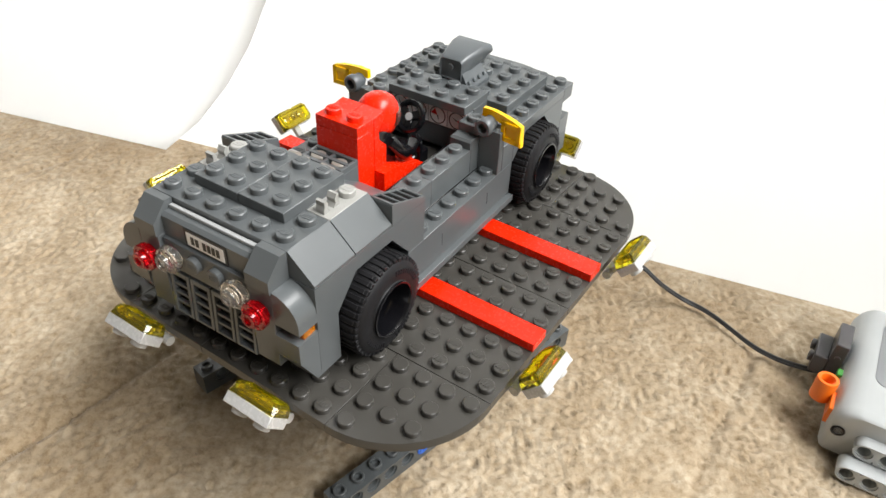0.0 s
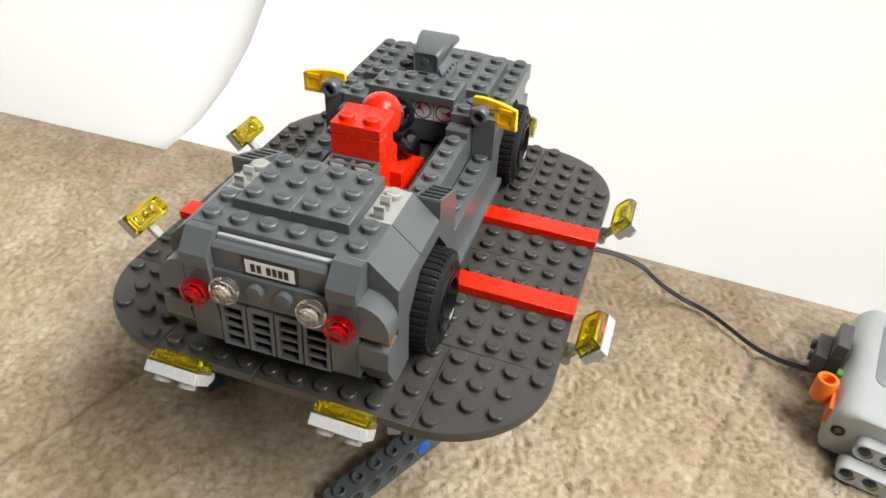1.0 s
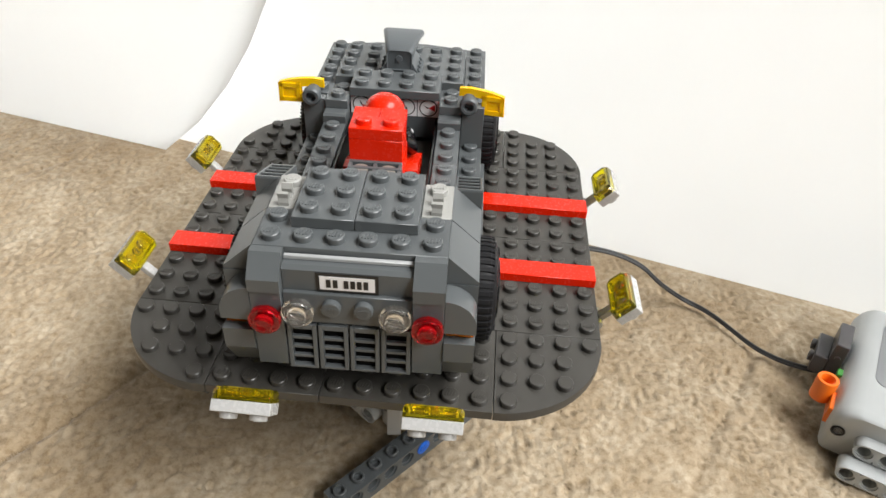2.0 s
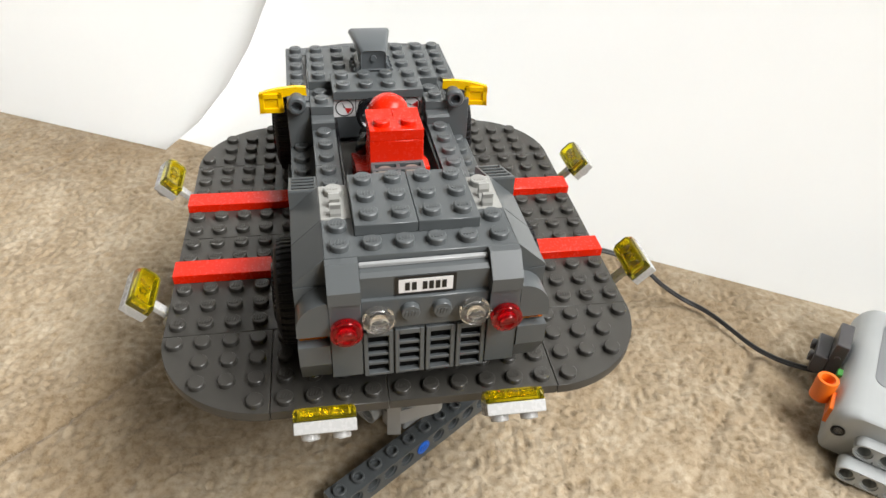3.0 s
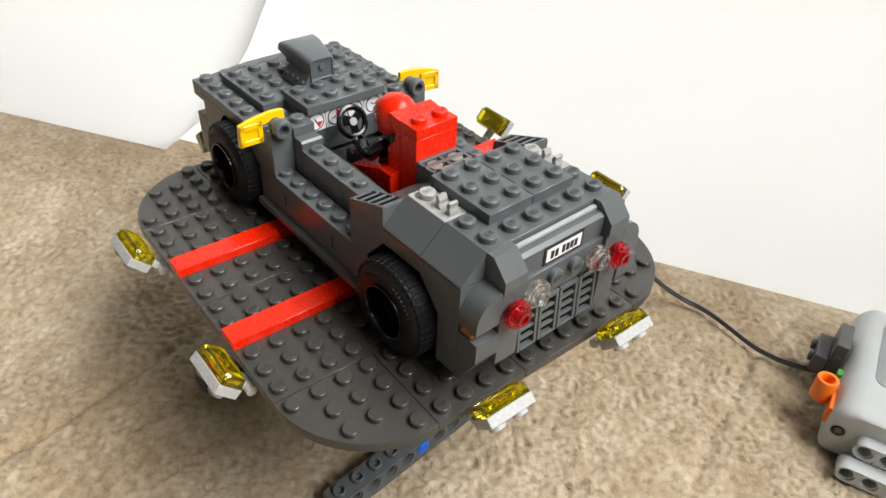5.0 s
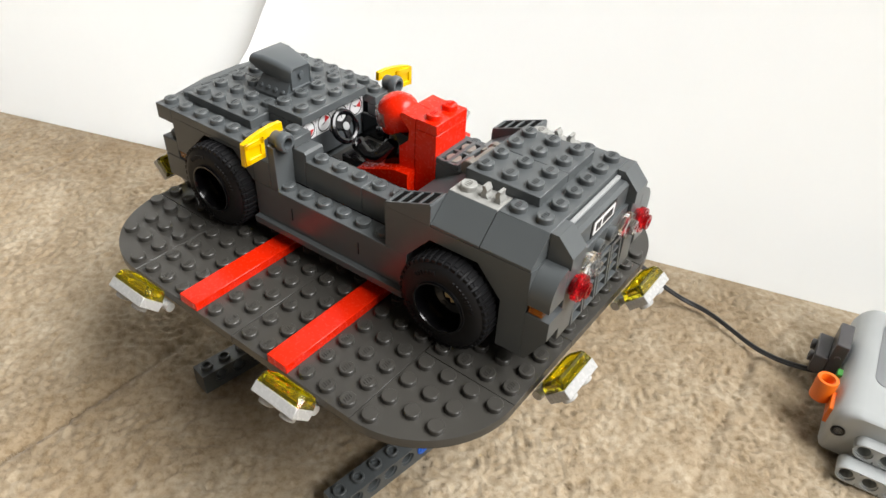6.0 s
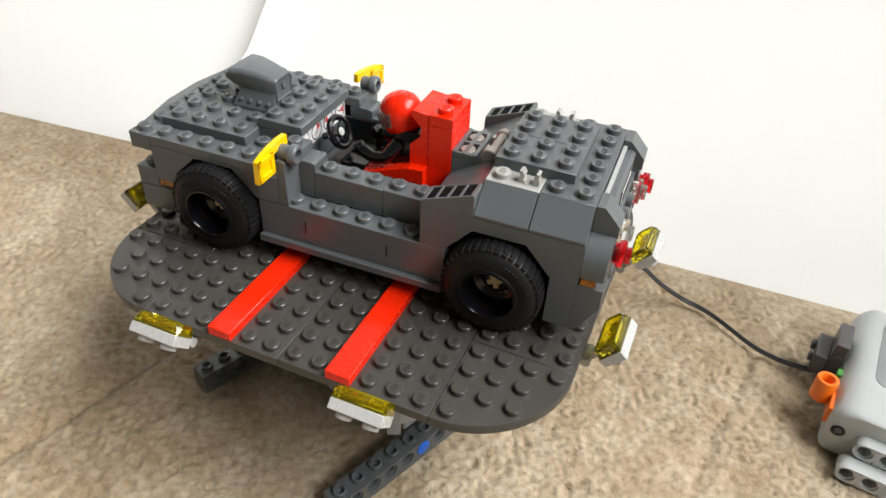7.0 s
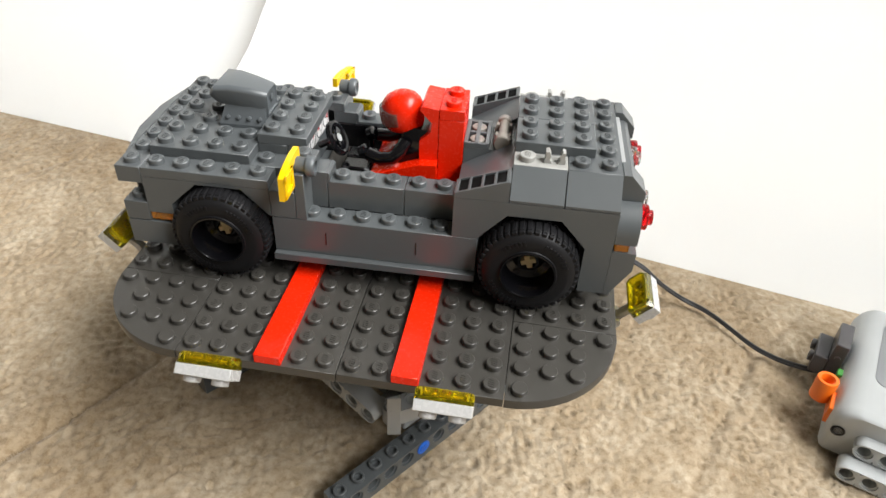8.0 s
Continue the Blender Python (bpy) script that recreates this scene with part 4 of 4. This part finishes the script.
def dashboard(car):
    dash = brick("dashboard", -3.8, -3.27, -2, 2, 7, 11.95, BLEY, car, studs=False)
    x = -3.27 * P
    for y in (-1.5, -0.5, 0.5, 1.5):
        bm = bmesh.new()
        box(bm, x, x + 0.0002, (y - 0.48) * P, (y + 0.48) * P, 9.7 * H, 11.9 * H, 0, mat=0)
        c = pose(x + 0.0002, y * P, 10.8 * H, 0, 90, 0)
        lathe(bm, [(0.0029, 0), (0.0029, 0.0001), (0.0033, 0.0001), (0.0033, 0)], c, 20, mat=1)
        lathe(bm, [(0, 0.00008), (0.0029, 0.00008)], c, 20, mat=0)
        a = {-1.5: 20, -0.5: 110, 0.5: 200, 1.5: 60}[y]
        m = c @ pose(0, 0, 0, 0, 0, a)
        vs = [bm.verts.new(q) for q in ((0, 0, 0.00016), (0.0027, 0.0002, 0.00016), (0.0012, 0.0025, 0.00016))]
        place(bm, vs, m)
        bm.faces.new(vs).material_index = 2
        vs = [bm.verts.new(q) for q in ((0, -0.0003, 0.0002), (-0.0022, 0, 0.0002), (0, 0.0003, 0.0002))]
        place(bm, vs, m)
        bm.faces.new(vs).material_index = 1
        part("gauge", bm, [WHITE_INK, BLACK_INK, RED_INK], dash, "white printed gauge with red and black marks")
    # steering wheel on a column
    bm = bmesh.new()
    m = pose(-2.25 * P, -0.3 * P, 11.0 * H, 0, 62, 0)
    n, r, rr = 28, 0.0050, 0.0011
    ring = [[bm.verts.new(((r + rr * math.cos(b)) * math.cos(a), (r + rr * math.cos(b)) * math.sin(a), rr * math.sin(b))) for b in [2 * math.pi * j / 8 for j in range(8)]] for a in [2 * math.pi * i / n for i in range(n)]]
    for i in range(n):
        for j in range(8):
            bm.faces.new((ring[i][j], ring[(i + 1) % n][j], ring[(i + 1) % n][(j + 1) % 8], ring[i][(j + 1) % 8]))
    place(bm, [v for q in ring for v in q], m)
    for a in (0, 120, 240):
        box(bm, 0.0008, r, -0.0013, 0.0013, -0.0005, 0.0005, 0.0001, m @ pose(0, 0, 0, 0, 0, a))
    lathe(bm, [(0, 0.0007), (0.0016, 0.0007), (0.0018, -0.0005), (0.0012, -0.0010), (0.0012, -0.0070), (0, -0.0070)], m, 16)
    sw = part("steering_wheel", bm, BLACK, car, "black steering wheel", smooth=40)
    bm = bmesh.new()
    lathe(bm, [(0.0014, 0.0006), (0.0014, 0.0009), (0, 0.0009)], m, 16)
    part("hub_cap", bm, LIGHT, sw, "light grey hub")
    brick("cockpit_floor", -3, 3, -2, 2, 6, 6.9, BASE_GREY, car, studs=False, label="dark grey cockpit floor")
    bm = bmesh.new()
    box(bm, -1.2 * P, -1.0 * P, 0.9 * P, 1.1 * P, 6.9 * H, 10.3 * H, 0.0002)
    part("lever", bm, BLACK, car)


def seat(car):
    st = brick("seat_back", 2, 3, -1, 1, 15.1, 16.2, RED, car, label="red brick seat back")
    brick("seat_block", 2, 3, -1, 1, 7, 15.1, RED, st, studs=False)
    for s in (-1, 1):
        bm = bmesh.new()
        y0, y1 = sorted((s * 0.015, s * 0.99))
        xz_prism(bm, [(1.985, 7.2), (1.985, 16.1), (1.35, 16.3), (1.25, 15.9), (1.72, 14.6), (1.68, 13.6), (1.25, 12.6), (1.25, 7.2)], y0, y1)
        part("seat_shell", bm, RED, st)
    bm = bmesh.new()
    xz_prism(bm, [(-0.7, 7.2), (2.0, 7.2), (2.0, 10.6), (1.3, 10.5), (-0.7, 8.7)], -1.45, 1.45)
    part("seat_cushion", bm, RED, st)


def build_driver():
    """The toy driver, one plain mesh."""
    bm = bmesh.new()
    c = pose(0.45 * P, 0, 14.5 * H) @ Matrix.Scale(1.2, 4)
    # helmet
    prof = [(0, -0.0050), (0.0036, -0.0050), (0.0046, -0.0044), (0.0051, -0.0030), (0.0054, -0.0008), (0.0053, 0.0014), (0.0048, 0.0030), (0.0038, 0.0043), (0.0023, 0.0052), (0.0009, 0.0056), (0, 0.0056)]
    helmet = lathe(bm, prof, None, 32, mat=0)
    for v in helmet:                                   # longer towards the chin and the nape
        v.co.x *= 1.10 if v.co.x < 0 else 1.04
    place(bm, helmet, c @ pose(0, 0, 0, 0, -8, 0))
    # visor: a smoked shell round the face
    shell = []
    for k in range(17):
        a = radians(-82 + 164 * k / 16)
        col = []
        for z, r in ((-0.0034, 0.0056), (-0.0020, 0.0059), (0.0, 0.0060), (0.0018, 0.0058), (0.0018, 0.0051), (0.0, 0.0051), (-0.0034, 0.0051)):
            z = z * (1 - 0.35 * abs(math.sin(a)) ** 3)
            col.append(bm.verts.new((-r * 1.10 * math.cos(a), r * math.sin(a), z)))
        shell.append(col)
    for p, q in zip(shell, shell[1:]):
        for j in range(7):
            bm.faces.new((p[j], q[j], q[(j + 1) % 7], p[(j + 1) % 7])).material_index = 2
    for q in (shell[0], shell[-1]):
        bm.faces.new(q).material_index = 2
    place(bm, [v for q in shell for v in q], c @ pose(0, 0, 0, 0, -8, 0))
    # torso: tapered block, and arms that reach for the wheel
    t = box(bm, -0.0036, 0.0036, -0.0076, 0.0076, 0, 0.0125, 0.0006, None, 1)
    for v in t:
        v.co.y *= 1 - 0.3 * v.co.z / 0.0125
    place(bm, t, pose(0.98 * P, 0, 8.9 * H, 0, 6, 0) @ Matrix.Diagonal((1.45, 1, 1.15, 1)))
    for s in (-1, 1):
        tube(bm, [(0.66 * P, s * 0.0062, 12.1 * H), (0.50 * P, s * 0.0083, 11.4 * H), (0.22 * P, s * 0.0085, 10.5 * H), (-0.30 * P, s * 0.0080, 10.1 * H), (-0.85 * P, s * 0.0066, 10.3 * H)], 0.0022, 12, 1)
        lathe(bm, [(0, -0.0016), (0.0022, -0.0012), (0.0024, 0.0010), (0.0016, 0.0014), (0, 0.0014)], pose(-1.05 * P, s * 0.0062, 10.45 * H, 0, 60, 0), 12, mat=1)
        box(bm, -2.0 * P, -0.75 * P, s * 0.0038 - 0.0033, s * 0.0038 + 0.0033, 6.95 * H, 8.6 * H, 0.0006, None, 1)
    ob = part("toy_driver", bm, [RED, BLACK, VISOR], None, "", smooth=40)
    tagged(ob, "small toy driver doll with red helmet and black clothes", "toy figure")
    ob.location.z = TOP
    return ob


VISOR = clear_plastic("smoked_visor", (0.30, 0.21, 0.18), 0.08, 0.75)
WHEEL_Z = 0.01545
car = build_car()
driver = build_driver()


# ---- battery box and cable ----
def build_battery_box():
    u = (0.0570, 0.0800)
    ang = math.degrees(math.atan2(u[1], u[0]))
    bx = thing("battery_box", "light grey battery box lying on the carpet", "battery box")
    bx.matrix_world = pose(BOX[0], BOX[1], 0.0, 0, 0, ang)      # x runs along the box, y across to its left
    L, W, T = 0.0815, 0.052, BOX[2]
    # body: profile across, rounded top edge, extruded along the box
    bm = bmesh.new()
    r = 0.009
    prof = [(0.0, 0.002), (0.0, T - r)] + [(-r + r * math.cos(a), T - r + r * math.sin(a)) for a in [math.pi / 2 * k / 8 for k in range(1, 9)]] + [(-W, T), (-W, 0.002)]
    rings = []
    for x, k in ((0.008, 0.90), (0.0085, 0.94), (0.0095, 0.975), (0.0125, 1.0), (L - 0.007, 1.0), (L - 0.003, 0.95)):
        rings.append([bm.verts.new((x, 0.0030 - W / 2 + (y + W / 2) * k, 0.002 + (z - 0.002) * (0.5 + 0.5 * k if k < 1 else 1))) for y, z in prof])
    for a, b in zip(rings, rings[1:]):
        for i in range(len(prof)):
            bm.faces.new((a[i], a[(i + 1) % len(prof)], b[(i + 1) % len(prof)], b[i]))
    bm.faces.new(rings[0])
    bm.faces.new(rings[-1][::-1])
    part("body", bm, BOXGREY, bx, smooth=40)
    bm = bmesh.new()
    rr, pts = 0.005, []
    for cx, cy, a0 in ((L - 0.016, -0.0125, 0), (0.034, -0.0125, 90), (0.034, -W + 0.012, 180), (L - 0.016, -W + 0.012, 270)):
        pts += [(cx + rr * math.cos(radians(a0 + 9 * k)), cy + rr * math.sin(radians(a0 + 9 * k))) for k in range(11)]
    a = [bm.verts.new((x, y, T + 0.0002)) for x, y in pts]
    b = [bm.verts.new((x, y, T - 0.001)) for x, y in pts]
    bm.faces.new(a)
    for i in range(len(a)):
        bm.faces.new((a[i], a[(i + 1) % len(a)], b[(i + 1) % len(a)], b[i]))
    part("lid", bm, MIDGREY, bx, "darker grey battery lid")
    # screw hole in the end: a black disc paints its inner shade
    bm = bmesh.new()
    lathe(bm, [(0.0026, 0.0004), (0.0024, 0.0006), (0.0019, 0.0005), (0.0018, 0.0002), (0, 0.0002)], pose(0.0082, -0.0010, 0.0135, 0, -90, 0), 16)
    part("screw_hole", bm, BLACK, bx, "black disc for the shade in a round screw hole", smooth=40)
    # holed lugs at the end, holes facing along the box
    liftarm("lug", 5, BOXGREY, bx, pose(0.0065, -0.0110, 0.0128, 0, 0, -90), "light grey holed lug")
    liftarm("lug", 5, BOXGREY, bx, pose(0.0005, -0.0085, 0.0046, 0, 0, -90), "light grey holed lug")
    # switch
    bm = bmesh.new()
    lathe(bm, [(0.0024, -0.002), (0.0024, 0.0075), (0.0028, 0.0080), (0.0040, 0.0080), (0.0042, 0.0076), (0.0042, -0.002)], pose(0.0246, 0.0076, T - 0.0105), 20)
    box(bm, 0.0136, 0.0240, 0.0022, 0.0044, T - 0.0150, T - 0.0070, 0.0003)
    part("switch", bm, ORANGE, bx, "orange switch lever", smooth=40)
    bm = bmesh.new()
    box(bm, 0.0335, 0.0375, 0.002, 0.0045, T - 0.0120, T - 0.0060, 0.0003)
    part("indicator", bm, GREEN, bx, "small green lens")
    # plug
    bm = bmesh.new()
    box(bm, 0.0415, 0.0575, 0.0032, 0.0085, T - 0.0165, T + 0.0020, 0.0004)
    box(bm, 0.0415, 0.0575, 0.0085, 0.0140, T - 0.0165, T - 0.0070, 0.0004)
    for x in (0.0455, 0.0535):
        stud(bm, 0, 0, 0, pose(x, 0.0140, T - 0.0115, -90), hollow=True)
    for x in (0.0440,):
        lathe(bm, [(0.0012, 0), (0.0012, 0.0006), (0, 0.0006)], pose(0.0415, 0.0058, T - 0.005, 0, -90, 0), 10)
    plug = part("plug", bm, PLUGGREY, bx, "dark grey cable plug", smooth=40)
    return bx


BOXGREY = plastic("box_grey_plastic", (0.42, 0.44, 0.44), 0.35)
MIDGREY = plastic("lid_grey_plastic", (0.22, 0.23, 0.24), 0.4)
PLUGGREY = plastic("plug_grey_plastic", (0.075, 0.072, 0.075), 0.35)
BOX = (0.1650, -0.0530, 0.0245)
build_battery_box()


def build_cable():
    """A flat twin cable from under the turntable to the plug."""
    cu = bpy.data.curves.new("cable", "CURVE")
    cu.dimensions = "3D"
    cu.resolution_u = 8
    for off in (-0.0006, 0.0006):
        sp = cu.splines.new("NURBS")
        sp.points.add(len(CABLE_PATH) - 1)
        for q, (x, y, z) in zip(sp.points, CABLE_PATH):
            q.co = (x, y + off * 0.8, z + off * 0.6, 1)
        sp.use_endpoint_u = True
        sp.order_u = 3
    cu.bevel_depth = 0.00065
    cu.bevel_resolution = 3
    cu.materials.append(CABLE)
    tagged(new("power_cable", cu), "dark grey twin power cable running to the battery box", "cable")


CABLE_PATH = [(0.05, 0.03, 0.034), (0.0815, 0.0440, 0.033), (0.1000, 0.0430, 0.031), (0.1156, 0.0389, 0.026), (0.1244, 0.0353, 0.018), (0.1343, 0.0382, 0.009), (0.1417, 0.0379, 0.004),
              (0.1483, 0.0337, 0.003), (0.1533, 0.0269, 0.003), (0.1584, 0.0170, 0.003), (0.1630, 0.0079, 0.003), (0.1682, 0.0022, 0.003), (0.1716, -0.0022, 0.004),
              (0.1758, -0.0072, 0.006), (0.1809, -0.0117, 0.008), (0.1830, -0.0130, 0.009)]
build_cable()


def motions():
    walk(turntable, [(t, pose(0, 0, TOP, 0, 0, a)) for t, a in TURN])
    seat_of_car = pose(0.165 * P, -0.111 * P, 0.464 * H, 0, 0, 1.67)     # the car stands slightly askew
    for ob in (car, driver):
        walk(ob, [(t, pose(0, 0, TOP, 0, 0, a) @ seat_of_car) for t, a in TURN])


motions()
